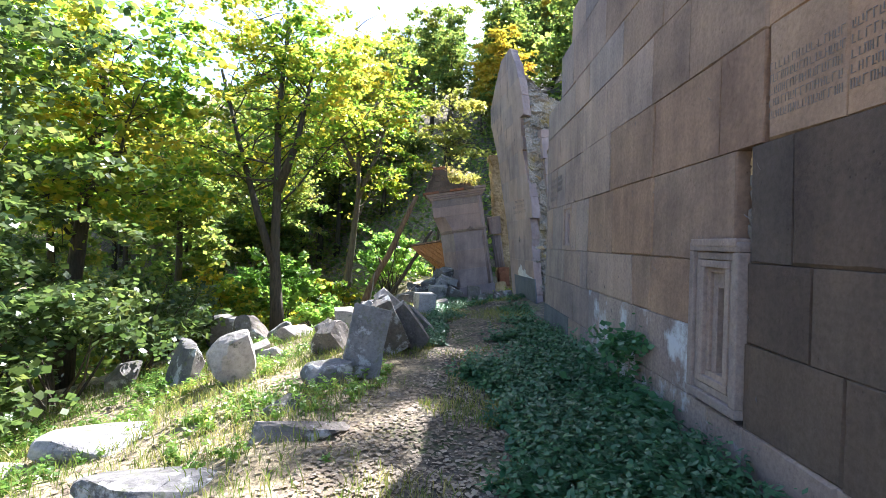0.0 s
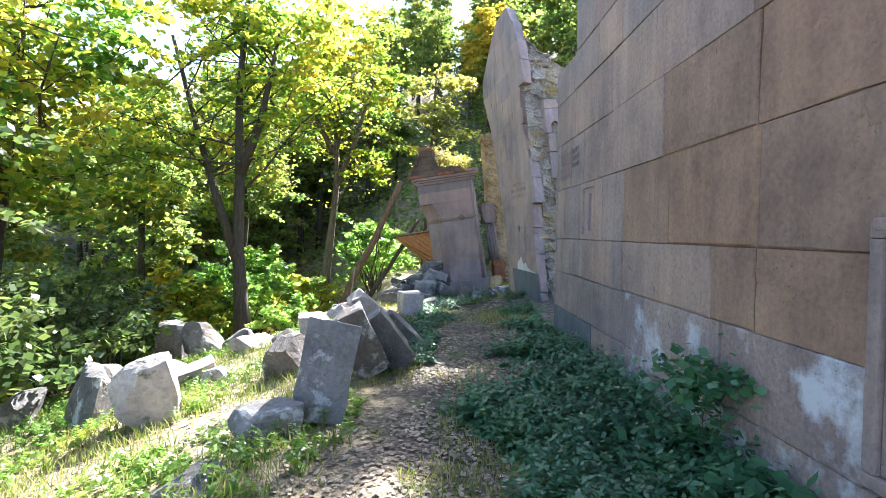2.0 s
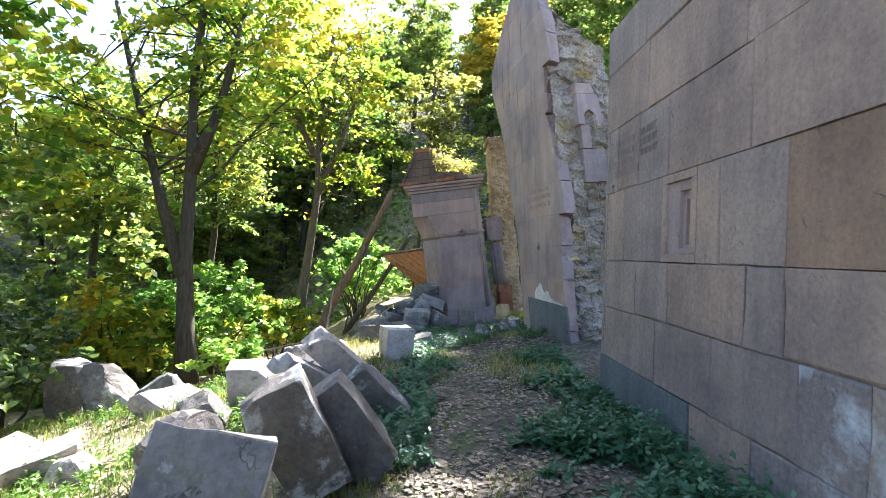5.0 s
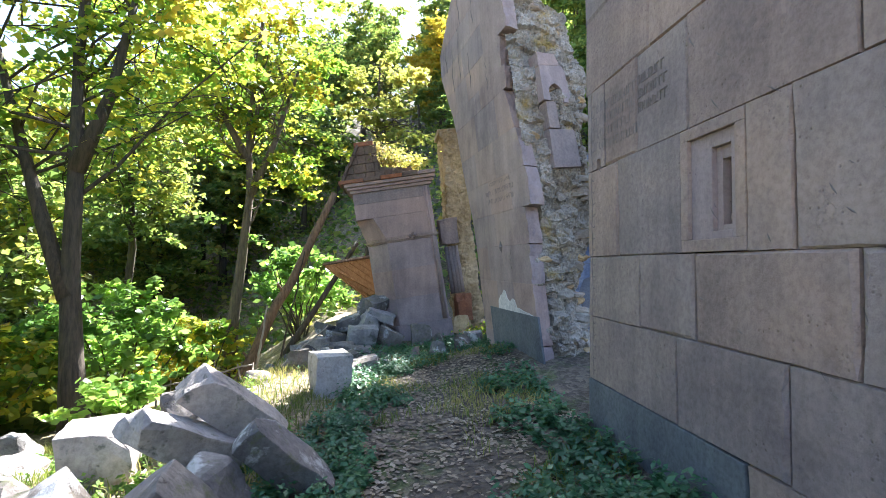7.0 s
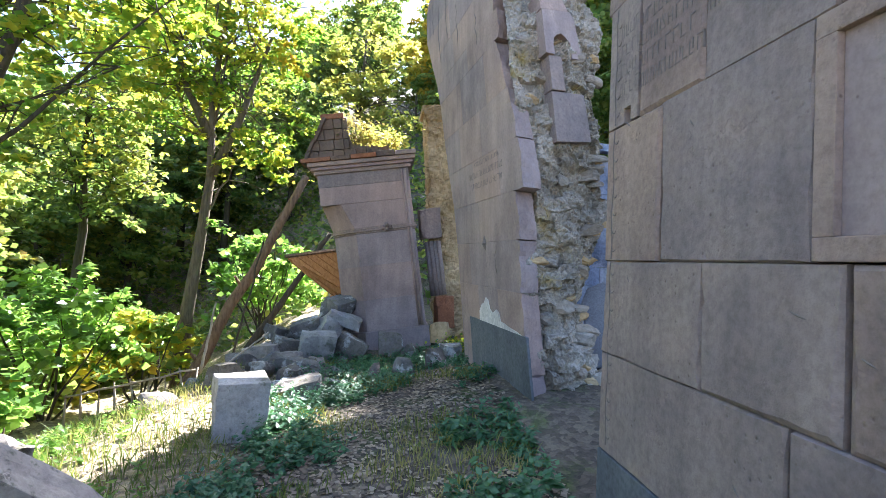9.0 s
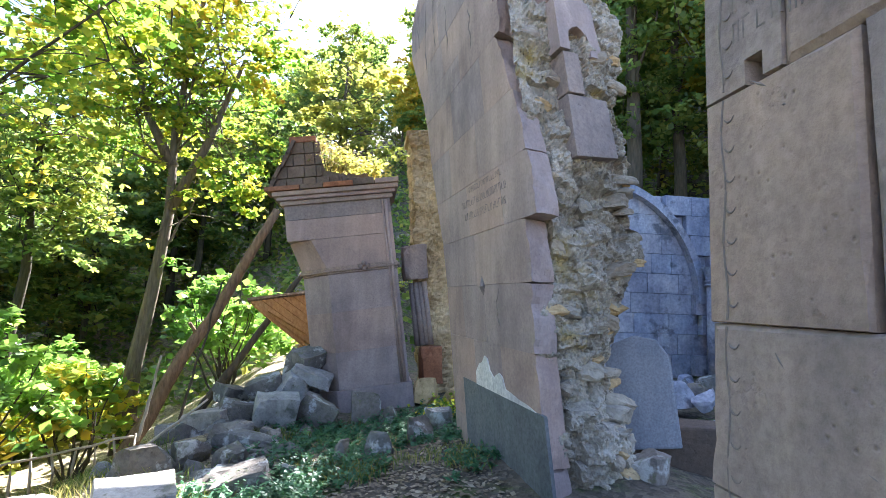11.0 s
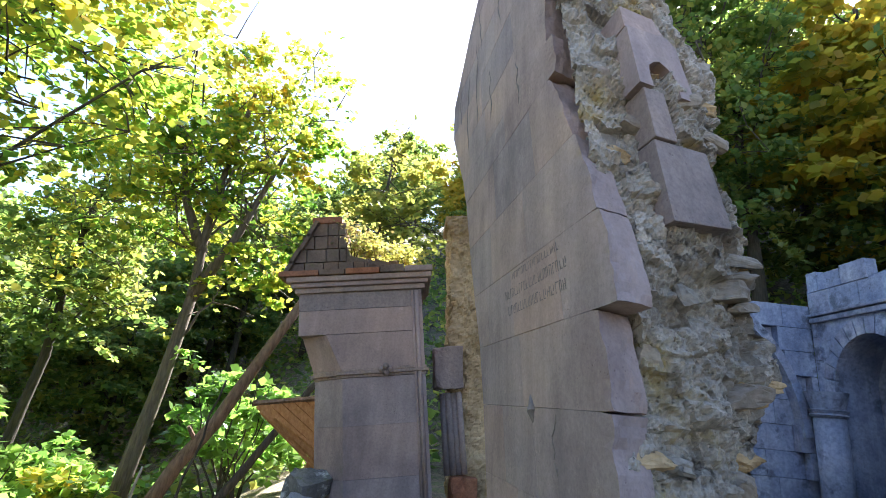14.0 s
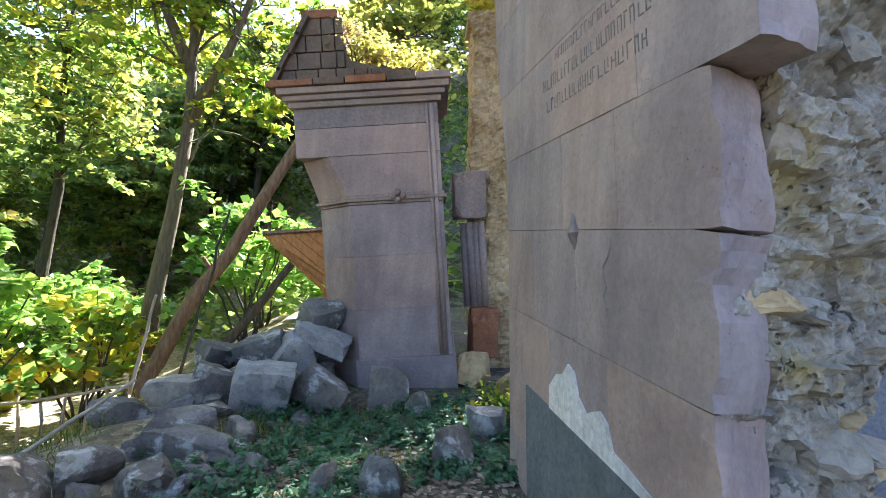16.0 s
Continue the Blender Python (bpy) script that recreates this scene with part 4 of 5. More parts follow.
part("base", bevelled(*prism(BASE, -0.4, 0.49), 0.012), TUFF_PALE, butt)
for z0, z1 in ((0.493, 1.08), (1.082, 1.72), (1.722, 2.33)):
    part("stone_course", bevelled(*prism(LOW, z0, z1), 0.003), TUFF_PALE, butt)
MID = [(-0.60, 0.0), (0.53, 0.0), (0.53, 1.15), (-1.04, 1.15), (-1.04, 0.42)]
MID_T = [(-0.80, 0.0), (0.53, 0.0), (0.53, 1.15), (-1.17, 1.15), (-1.17, 0.30)]
part("corbel_course", bevelled(*prism(MID, 2.45, 2.92, MID_T), 0.003), TUFF_PALE, butt)
part("upper_course", bevelled(*prism(UP, 2.925, 3.26), 0.003), TUFF_PALE, butt)
part("upper_course", bevelled(*prism(UP, 3.265, 3.50), 0.003), TUFF, butt)
# moulded band: two rolls and a knot
for z, g, hgt in ((2.335, 0.012, 0.035), (2.372, 0.045, 0.04), (2.414, 0.02, 0.034)):
    part("band_roll", bevelled(*prism(grown(LOW, g), z, z + hgt), 0.009), TUFF, butt)
knot = bmesh.new()
for dx, dz in ((-0.06, 0.03), (0.06, 0.03), (0, 0.075), (0, -0.015)):
    bmesh.ops.create_icosphere(knot, subdivisions=2, radius=0.042, matrix=Matrix.Translation((0.0 + dx, -0.035, 2.385 + dz)))
part("knot", knot, TUFF, butt, "carved knot on the band")
# slender roll on the free edge
for x, w in ((0.40, 0.018), (0.455, 0.03)):
    vs, fs = tube([(x, -0.008, 0.5), (x, -0.008, 3.48)], [w, w], 8)
    part("edge_roll", mesh_from("edge_roll", vs, fs, True), TUFF_PALE, butt)
# cornice in three steps
for z0, z1, g, mt in ((3.505, 3.575, 0.05, TUFF), (3.58, 3.64, 0.10, TUFF_PALE), (3.645, 3.72, 0.15, TUFF)):
    part("cornice", bevelled(*prism(grown(UP, g), z0, z1), 0.014), mt, butt)
# roof: a steep slope of stone slabs to the stream side, the other slope fallen and overgrown
GABLE = [(-1.30, 3.72), (-0.92, 4.50), (-0.60, 4.50), (-0.46, 4.02), (0.10, 3.86), (0.55, 3.74), (0.55, 3.70), (-1.30, 3.70)]
n = len(GABLE)
vs = [(x, -0.06, z) for x, z in GABLE] + [(x, 1.15, z) for x, z in GABLE]
fs = [tuple(range(n)), tuple(range(n, 2 * n))[::-1]] + [(k, n + k, n + (k + 1) % n, (k + 1) % n) for k in range(n)]
part("roof_core", bevelled(vs, fs, 0), ROOF_TILE, butt)
rr = random.Random(5)


def slab6(base_v, d):
    vs = base_v + [(a + d[0], b + d[1], c + d[2]) for a, b, c in base_v]
    return vs, [(0, 1, 2, 3), (7, 6, 5, 4), (0, 4, 5, 1), (1, 5, 6, 2), (2, 6, 7, 3), (3, 7, 4, 0)]


for row in range(4):
    t0, t1 = row / 4, (row + 1) / 4 + 0.03
    xa0, xa1, za, zb = -1.40 + 0.46 * t0, -1.40 + 0.46 * t1, 3.73 + 0.78 * t0, 3.73 + 0.78 * t1
    y = -0.18
    while y < 1.2:
        e = y + rr.uniform(0.26, 0.42)
        j = rr.uniform(-0.012, 0.012)
        part("roof_slab", mesh_from("roof_slab", *slab6([(xa0 + j, y, za), (xa0 + j, e - 0.012, za), (xa1 + j, e - 0.012, zb), (xa1 + j, y, zb)], (0.05, 0, -0.02))), ROOF_TILE, butt)
        y = e
    # gable end in small dark blocks
    x = xa0 + 0.06
    xe = -0.50 if row else -0.2
    while x < xe:
        e = min(x + rr.uniform(0.15, 0.27), xe)
        part("gable_stone", bevelled(*prism([(x, -0.10 + rr.uniform(-.012, .012)), (e - 0.012, -0.10), (e - 0.012, 0.1), (x, 0.1)], za + 0.008, 3.73 + 0.78 * (row + 1) / 4 - 0.004), 0.008), ROOF_TILE, butt)
        x = e
x = -1.42
for w, mt in ((0.55, RUST), (0.36, ROOF_TILE), (0.48, RUST), (0.34, ROOF_TILE), (0.40, TUFF)):
    part("eave_stone", bevelled(*prism([(x, -0.19), (x + w - 0.012, -0.19), (x + w - 0.012, 0.3), (x, 0.3)], 3.725, 3.80 + rr.uniform(0, 0.03)), 0.012), mt, butt)
    x += w
for k in range(9):
    me = rock_mesh("loose_roof_stone", (rr.uniform(.15, .3), rr.uniform(.15, .3), rr.uniform(.08, .16)), 300 + k, 0.15, 1, 0.8)
    part("loose_roof_stone", me, ROOF_TILE, butt, m=pose(rr.uniform(-0.3, 0.45), rr.uniform(0.0, 0.7), 3.9, rr.uniform(-15, 15), rr.uniform(-5, 25), rr.uniform(0, 90)))
part("ridge_stone", bevelled(*prism([(-0.98, -0.12), (-0.56, -0.12), (-0.56, 1.0), (-0.98, 1.0)], 4.505, 4.60), 0.015), RUST, butt)

# ---- ochre rubble stub between fragment and buttress ----
stub = thing("rubble_pier", "narrow broken pier of ochre rubble, warm light in its colour", "wall fragment", pose(2.30, 17.5, -0.2, 0, -6, 0), kind="structure")


def stub_sheet(u, v):
    h = v * 5.1
    w = 0.34 - 0.07 * v
    a = 2 * math.pi * u
    cx, cy = math.cos(a), math.sin(a)
    k = max(abs(cx), abs(cy))
    return (w * cx / k, 0.5 * cy / k, h), (cx, cy, 0)


part("rubble_core", mesh_from("rubble_core", *rough_sheet(stub_sheet, 70, 190, 0.12, 9, 0.12)), OCHRE, stub)
cap = bmesh.new()
box_bm(-0.33, 0.30, -0.45, 0.45, 5.0, 5.12, 0.02, cap)
part("top_stone", cap, OCHRE, stub)

# ---- inner church walls beyond the gap ----
fs_box = [(0, 1, 2, 3), (7, 6, 5, 4), (0, 4, 5, 1), (1, 5, 6, 2), (2, 6, 7, 3), (3, 7, 4, 0)]
inner = thing("wall_2", "inner church wall of grey stone with an arched recess", "wall", kind="structure")


def arch_face(y0, y1, z0, z1, cy, half, spring, rise, x, thick, seg=14):
    """A wall at x facing -x with a round-headed opening."""
    bm = bmesh.new()
    arc = [(cy - half, z0)] + [(cy - half * math.cos(math.pi * k / seg), spring + rise * math.sin(math.pi * k / seg)) for k in range(seg + 1)] + [(cy + half, z0)]
    top = [z1 + 0.22 * noise.noise(Vector((k * 0.9, 3.3, 0))) for k in range(12)]
    outer = [(y0, z0)] + [(y0 + (y1 - y0) * k / 11, top[k]) for k in range(12)] + [(y1, z0)]
    pts = outer + arc[::-1]
    f = bm.faces.new([bm.verts.new((x, a, b)) for a, b in pts])
    ex = bmesh.ops.extrude_face_region(bm, geom=[f])
    bmesh.ops.translate(bm, vec=(thick, 0, 0), verts=[v for v in ex["geom"] if isinstance(v, bmesh.types.BMVert)])
    bmesh.ops.recalc_face_normals(bm, faces=bm.faces[:])
    bmesh.ops.triangulate(bm, faces=bm.faces[:])
    return bm


part("arch_wall", arch_face(11.5, 19.0, -0.3, 4.75, 17.75, 0.85, 2.75, 1.05, 9.2, 0.9), INNER, inner)
bk = bmesh.new()
box_bm(10.05, 10.2, 16.5, 19.0, -0.3, 4.2, bm=bk)
part("recess_back", bk, INNER, inner)
for k in range(14):      # voussoirs
    a0, a1 = math.pi * k / 14 + 0.012, math.pi * (k + 1) / 14 - 0.012
    p = [(17.75 - r_ * q * math.cos(a), 2.75 + (r_ * (1.05 / 0.85)) * q * math.sin(a)) for a in (a0, a1) for q, r_ in ((1, 0.83), (1, 1.08))]
    vs = [(9.165, *c) for c in (p[0], p[1], p[3], p[2])] + [(9.24, *c) for c in (p[0], p[1], p[3], p[2])]
    fs = [(0, 1, 2, 3), (7, 6, 5, 4), (0, 4, 5, 1), (1, 5, 6, 2), (2, 6, 7, 3), (3, 7, 4, 0)]
    part("arch_stone", mesh_from("arch_stone", vs, fs), INNER, inner)
for cy in (18.68, 16.75):
    vs, fs = tube([(9.05, cy, -0.3), (9.05, cy, 2.3)], [0.26, 0.26], 16)
    part("half_column", mesh_from("half_column", vs, fs, True), INNER, inner)
    vs, fs = tube([(9.05, cy, z) for z in (2.28, 2.33, 2.36, 2.42, 2.44, 2.75)], [0.27, 0.32, 0.28, 0.33, 0.27, 0.36], 16)
    part("capital", mesh_from("capital", vs, fs), INNER, inner)
cn = bmesh.new()
box_bm(9.12, 9.25, 13.0, 18.95, 4.12, 4.22, 0.02, cn)
box_bm(9.08, 9.25, 13.0, 18.95, 4.24, 4.30, 0.02, cn)
part("string_course", cn, INNER, inner)
# facing stones round the arch and the ragged top
ir = random.Random(18)
for z0 in np.arange(-0.3, 5.2, 0.46):
    y = 12.0
    while y < 18.9:
        e = min(y + ir.uniform(0.5, 1.0), 18.95)
        zt = z0 + 0.45
        near_y = min(max(17.75, y), e)
        hid = abs(near_y - 17.75) < 1.1 and z0 < 2.75 + 1.36 * math.sqrt(max(0, 1 - ((near_y - 17.75) / 1.1) ** 2))
        if not hid and not (z0 > 4.7 and ir.random() < 0.45):
            part("stone_block", box_bm(9.17 + ir.uniform(-.006, .006), 9.4, y + 0.004, e - 0.004, z0 + 0.004, zt - ir.uniform(0, 0.12 if z0 > 4.7 else 0.004), 0.01), INNER, inner)
        y = e
# no holes here: dark boxes on the face stand for the windows' shade
for y0, y1 in ((15.24, 15.46), (15.54, 15.76)):
    part("window_shade_panel", box_bm(9.150, 9.18, y0, y1, 3.08, 3.52, 0.0), MORTAR, inner, "dark panel for the shade in a narrow window")
for k in range(9):
    a0, a1 = math.pi * k / 9 + 0.02, math.pi * (k + 1) / 9 - 0.02
    p = [(15.5 - r_ * math.cos(a), 3.50 + r_ * math.sin(a)) for a in (a0, a1) for r_ in (0.32, 0.46)]
    vs = [(9.12, *c) for c in (p[0], p[1], p[3], p[2])] + [(9.24, *c) for c in (p[0], p[1], p[3], p[2])]
    part("arch_stone", mesh_from("arch_stone", vs, fs_box), INNER, inner)
part("window_sill", box_bm(9.06, 9.24, 15.1, 15.9, 2.96, 3.06, 0.01), INNER, inner)
inner2 = thing("wall_3", "inner church wall with a blind arch and patched plaster", "wall", kind="structure")
rr = random.Random(8)
for z0 in np.arange(-0.3, 4.5, 0.48):
    x = 3.4
    while x < 9.2:
        w = rr.uniform(0.5, 0.95)
        e = min(x + w, 9.2)
        arch_z = 1.9 + 2.9 * math.sqrt(max(0, 1 - ((x + e) / 2 - 6.2) ** 2 / 7.3)) if abs((x + e) / 2 - 6.2) < 2.7 else 0
        rec = 0.16 if z0 + 0.24 < arch_z else 0.0
        bm = box_bm(x + 0.004, e - 0.004, 19.0 + rec, 19.9, z0 + 0.004, min(z0 + 0.476, 4.62), 0.008)
        part("stone_block", bm, INNER, inner2)
        x = e
for k in range(26):
    a = math.pi * k / 26
    a1 = math.pi * (k + 1) / 26
    p = [(6.2 - r_ * math.cos(q), 1.9 + r_ * 1.074 * math.sin(q)) for q in (a, a1) for r_ in (2.55, 2.72)]
    vs = [(c[0], 18.93, c[1]) for c in (p[0], p[1], p[3], p[2])] + [(c[0], 19.25, c[1]) for c in (p[0], p[1], p[3], p[2])]
    fs = [(0, 1, 2, 3), (7, 6, 5, 4), (0, 4, 5, 1), (1, 5, 6, 2), (2, 6, 7, 3), (3, 7, 4, 0)]
    part("arch_stone", mesh_from("arch_stone", vs, fs), INNER, inner2)

# ---- trees ----
def on_ground(x, y, dz=0.0):
    return (x, y, gz(x, y) + dz)


tree("maple_tree", "forked maple with yellowing leaves on the slope", on_ground(-5.0, 14.4, -0.1),
     [[(0, 0, 0), (-0.1, 0, 1.5), (-0.2, 0.1, 3.0), (-0.15, 0.1, 4.8), (-0.2, 0.2, 7.0), (0.1, 0.2, 10)],
      [(-0.2, 0.0, 2.6), (-0.75, 0.2, 4.0), (-1.3, 0.3, 5.8), (-2.0, 0.3, 8.5)],
      [(-0.15, 0.1, 4.8), (0.4, 0.1, 6.2), (0.9, 0.1, 8.5)]],
     [((-1.9, 1.2, 6.6), (2.4, 2.0, 1.4)), ((1.2, 0.9, 7.6), (1.9, 1.9, 1.5)), ((-1.6, 1.4, 4.6), (1.6, 1.2, 0.5)), ((-0.4, 0.8, 9.6), (2.8, 2.6, 1.4)), ((-2.6, -0.6, 5.6), (1.2, 1.2, 0.8)), ((0.2, 0.6, 8.6), (1.6, 1.4, 1.0))], 13500, 0.15, LEAF_MAPLE, BARK, 0.21, seed=3, limbs=8)
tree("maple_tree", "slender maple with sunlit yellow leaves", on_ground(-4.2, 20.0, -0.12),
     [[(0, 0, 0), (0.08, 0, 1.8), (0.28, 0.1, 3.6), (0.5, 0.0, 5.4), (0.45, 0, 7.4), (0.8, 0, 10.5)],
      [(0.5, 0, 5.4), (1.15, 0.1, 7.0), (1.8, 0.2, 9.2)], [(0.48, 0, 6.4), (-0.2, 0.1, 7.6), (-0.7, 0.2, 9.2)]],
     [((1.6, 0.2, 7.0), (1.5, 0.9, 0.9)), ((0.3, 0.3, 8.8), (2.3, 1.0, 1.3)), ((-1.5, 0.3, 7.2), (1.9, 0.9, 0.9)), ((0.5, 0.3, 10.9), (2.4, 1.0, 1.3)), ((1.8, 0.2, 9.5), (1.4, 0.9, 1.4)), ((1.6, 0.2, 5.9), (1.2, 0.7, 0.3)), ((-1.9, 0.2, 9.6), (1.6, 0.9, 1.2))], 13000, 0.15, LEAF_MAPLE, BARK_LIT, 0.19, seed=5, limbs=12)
tree("maple_tree", "broad green maple at the edge of the slope", on_ground(-9.4, 11.5, -0.1),
     [[(0, 0, 0), (0.2, 0, 2), (0.4, 0.1, 4), (0.7, 0.2, 6.5), (1.0, 0.2, 9)]],
     [((0.8, 0, 5.6), (3.0, 3.2, 1.6)), ((1.3, -0.6, 7.8), (2.8, 3.0, 1.7)), ((-1.0, 0, 8.5), (2.8, 3, 1.6))], 14500, 0.17, LEAF_MAPLE, BARK, 0.25, seed=8, limbs=16)
tree("maple_tree", "leafy maple deeper in the wood below the slope", on_ground(-8.4, 22.5, -0.2),
     [[(0, 0, 0), (0.1, 0, 2.5), (0.3, 0.1, 5.0), (0.2, 0.1, 7.5), (0.4, 0.1, 10.5)]],
     [((0.6, 0, 6.6), (2.0, 1.0, 1.1)), ((0.0, 0.1, 8.6), (2.4, 1.1, 1.2)), ((0.6, 0, 10.6), (2.2, 1.0, 1.2))], 9500, 0.16, LEAF_FAR, BARK, 0.17, seed=23, limbs=10)
tree("leafy_tree", "green tree with low leafy boughs", on_ground(-8.3, 6.2, -0.1),
     [[(0, 0, 0), (0.1, 0, 1.6), (0.2, 0.1, 3.4), (0.3, 0.2, 5.5), (0.2, 0.2, 8)]],
     [((0.8, 0, 4.4), (2.4, 2.6, 1.5)), ((0.2, 0.4, 6.6), (2.6, 2.8, 1.5)), ((0.9, 0, 2.4), (1.9, 2.4, 1.0))], 14500, 0.14, LEAF_SHADED, BARK, 0.22, seed=9, limbs=14)
tree("maple_tree", "young maple with bright leaves behind the buttress", on_ground(-0.5, 21.4, -0.2),
     [[(0, 0, 0), (0.1, 0.1, 2.0), (0.3, 0.1, 4.5), (0.5, 0.2, 8.5)]],
     [((0.3, 0, 6.6), (1.0, 0.5, 0.9)), ((0.7, 0.1, 7.9), (1.2, 0.6, 0.9)), ((1.3, 0, 6.2), (0.7, 0.5, 0.8))], 2400, 0.16, LEAF_YELLOW, BARK, 0.10, seed=14, limbs=12)
BUSHES = [(-5.7, 4.6, 1.3, 1.4, 0.9), (-6.1, 7.3, 1.7, 1.5, 1.35), (-6.3, 9.6, 1.5, 1.5, 1.3), (-6.9, 12.0, 1.4, 1.4, 1.2),
          (-7.4, 15.5, 1.7, 1.6, 1.5), (-6.6, 21.5, 1.9, 1.6, 1.5), (-2.6, 22.0, 1.3, 1.1, 1.5), (-8.6, 18.5, 2.0, 1.8, 1.7), (-8.0, 3.0, 1.5, 1.6, 1.4),
          (-2.3, 20.1, 1.6, 0.55, 1.75), (-7.6, 19.8, 1.4, 1.4, 1.3), (-5.9, 17.7, 1.9, 0.8, 1.95), (-4.6, 18.9, 1.2, 0.5, 1.4), (-3.4, 12.6, 0.6, 0.55, 0.45), (-8.6, 9.0, 1.8, 1.8, 1.9)]
# near left bushes take the leaf copy with shade in its colour
for k, (x, y, a, b, c) in enumerate(BUSHES):
    bush("leafy_bush", "dense green bush below the trees" if c > 0.8 else "low leafy scrub by the stones", on_ground(x, y, -0.1), (a, b, c), int(1050 * a * b) + 500, 0.12 if y < 13 else 0.19, (LEAF_SHADED if y < 13 and x < -4 else LEAF_GREEN if k % 4 else LEAF_MAPLE), 40 + k, group="bushes on the slope")
# woods on the hill: three trees, repeated
protos = []
for k, (mt, h) in enumerate(((LEAF_FAR, 11.0), (LEAF_FAR, 9.0), (LEAF_GOLD, 10.0))):
    protos.append(tree("wood_tree", ("tall tree of the hillside wood", "hillside tree in early autumn leaf", "golden autumn tree on the hillside")[k], on_ground(-14 + 9 * k, 34 + 3 * k, -0.2),
        [[(0, 0, 0), (0.1, 0.1, h * 0.3), (0, 0.2, h * 0.6), (0.1, 0.1, h * 0.95)]],
        [((0, 0, h * 0.45), (2.2, 2.2, h * 0.18)), ((0.3, 0.2, h * 0.65), (2.6, 2.6, h * 0.18)), ((-0.2, 0, h * 0.86), (1.8, 1.8, h * 0.14))], 8200, 0.24, mt, BARK, 0.18, group="trees of the wood", seed=60 + k, limbs=12))
wr = random.Random(21)
spots = []
for _ in range(1500):
    if len(spots) >= 88:
        break
    x, y = wr.uniform(-30, 36), wr.uniform(22, 66)
    if (x < 6.5 and y < 34) or y < 23:
        continue
    if all((x - a) ** 2 + (y - b) ** 2 > 10 for a, b in spots):
        spots.append((x, y))
spots += [(12.5, 16.5), (14, 22), (-16, 8), (-17, 13), (-15, 18), (-14, 3), (-16, -2), (-13, 23), (-27, 40), (-24, 36), (-30, 46), (-21, 41), (-33, 41), (-25, 46), (-11, 31), (-15, 28), (-8, 35), (-19, 33), (18, 19), (14.5, 15.5), (16, 11), (20, 15)]
for k, (x, y) in enumerate(spots):
    pr = protos[2] if (x > 8 and wr.random() < 0.3) else protos[wr.randrange(2)]
    copy_thing(pr, Matrix.Translation(on_ground(x, y, -0.2)) @ pose(0, 0, 0, 0, 0, wr.uniform(0, 360)) @ Matrix.Scale(wr.uniform(0.85, 1.25) * (0.62 if -3 < x < 8 and y < 46 else 1.0), 4))

# fallen trunk leaning behind the buttress, and a thinner one beside it
def log(name, label, a, b, r0, r1, material, seed, stub=None):
    r = random.Random(seed)
    t = thing(name, label, "tree trunk")
    pth = crooked(a, b, 9, 0.012, r)
    part("trunk", mesh_from("trunk", *tube(pth, [r0 + (r1 - r0) * k / 9 for k in range(10)], 10, 0.07), smooth=True), material, t)
    for f, d in (stub or []):
        p = Vector(a).lerp(Vector(b), f)
        part("branch_stub", mesh_from("branch_stub", *tube([p, p + Vector(d) * 0.6, p + Vector(d)], [0.05, 0.04, 0.03], 7)), material, t)
    return t


log("leaning_trunk", "brown dead trunk leaning over the stones", (-3.75, 18.3, -2.0), (-1.25, 19.55, 3.6), 0.15, 0.09, BARK_DEAD, 4, [(0.5, (-0.12, -0.2, 0.28)), (0.2, (-0.15, -0.1, 0.22))])
log("leaning_trunk", "thin leaning dead trunk", (-2.5, 19.0, -0.9), (-0.6, 19.6, 2.2), 0.09, 0.06, BARK, 6)
for k, (a, b, r) in enumerate((((-2.3, 17.6, -0.7), (-1.75, 17.6, 1.9), 0.025), ((-2.75, 17.2, -0.8), (-2.55, 17.3, 0.6), 0.03), ((-1.5, 13.6, -0.1), (-0.75, 13.9, 0.55), 0.018))):
    log("dead_branch", "thin bare dead branch", a, b, r, r * 0.6, STICK if k else BARK, 30 + k)

# orange timber shed roof behind the buttress
shed = thing("timber_shed", "corner of a shed roof of orange boards", "shed")
A, B, C = Vector((-1.30, 17.9, 1.52)), Vector((-0.25, 18.5, 1.72)), Vector((-0.20, 17.9, 0.78))
for k in range(6):
    f0, f1 = k / 6, (k + 1) / 6 - 0.02
    p0, p1 = A.lerp(B, f0), A.lerp(B, f1)
    q0, q1 = p0 + (C - A) * (1.0 - 0.15 * f0), p1 + (C - A) * (1.0 - 0.15 * f1)
    vs = [p0, p1, q1, q0]
    up = Vector((0.02, -0.02, 0.035))
    vs = vs + [v + up for v in vs]
    part("roof_board", mesh_from("roof_board", vs, [(0, 1, 2, 3), (7, 6, 5, 4), (0, 4, 5, 1), (1, 5, 6, 2), (2, 6, 7, 3), (3, 7, 4, 0)]), WOOD, shed)
vs, fs = tube([A + Vector((-0.05, 0, 0.06)), B + Vector((0.1, 0, 0.08))], [0.045, 0.045], 4)
part("eave_beam", mesh_from("eave_beam", vs, fs), BARK_DEAD, shed)
for a, b in ((A + Vector((0.35, -0.04, -0.12)), C + Vector((0, -0.04, 0.2))), (A + Vector((0.1, -0.04, -0.04)), C + Vector((0.0, -0.04, -0.05)))):
    vs, fs = tube([a, b], [0.035, 0.035], 4)
    part("rafter", mesh_from("rafter", vs, fs), WOOD, shed)
vs, fs = tube([C + Vector((-0.1, 0, 0.0)), (-0.75, 18.0, -0.5)], [0.05, 0.045], 8)
part("prop", mesh_from("prop", vs, fs, True), WOOD, shed)
vs, fs = tube([(-0.3, 18.5, -0.6), B + Vector((-0.15, -0.1, 0.0))], [0.05, 0.045], 8)
part("post", mesh_from("post", vs, fs, True), WOOD, shed)

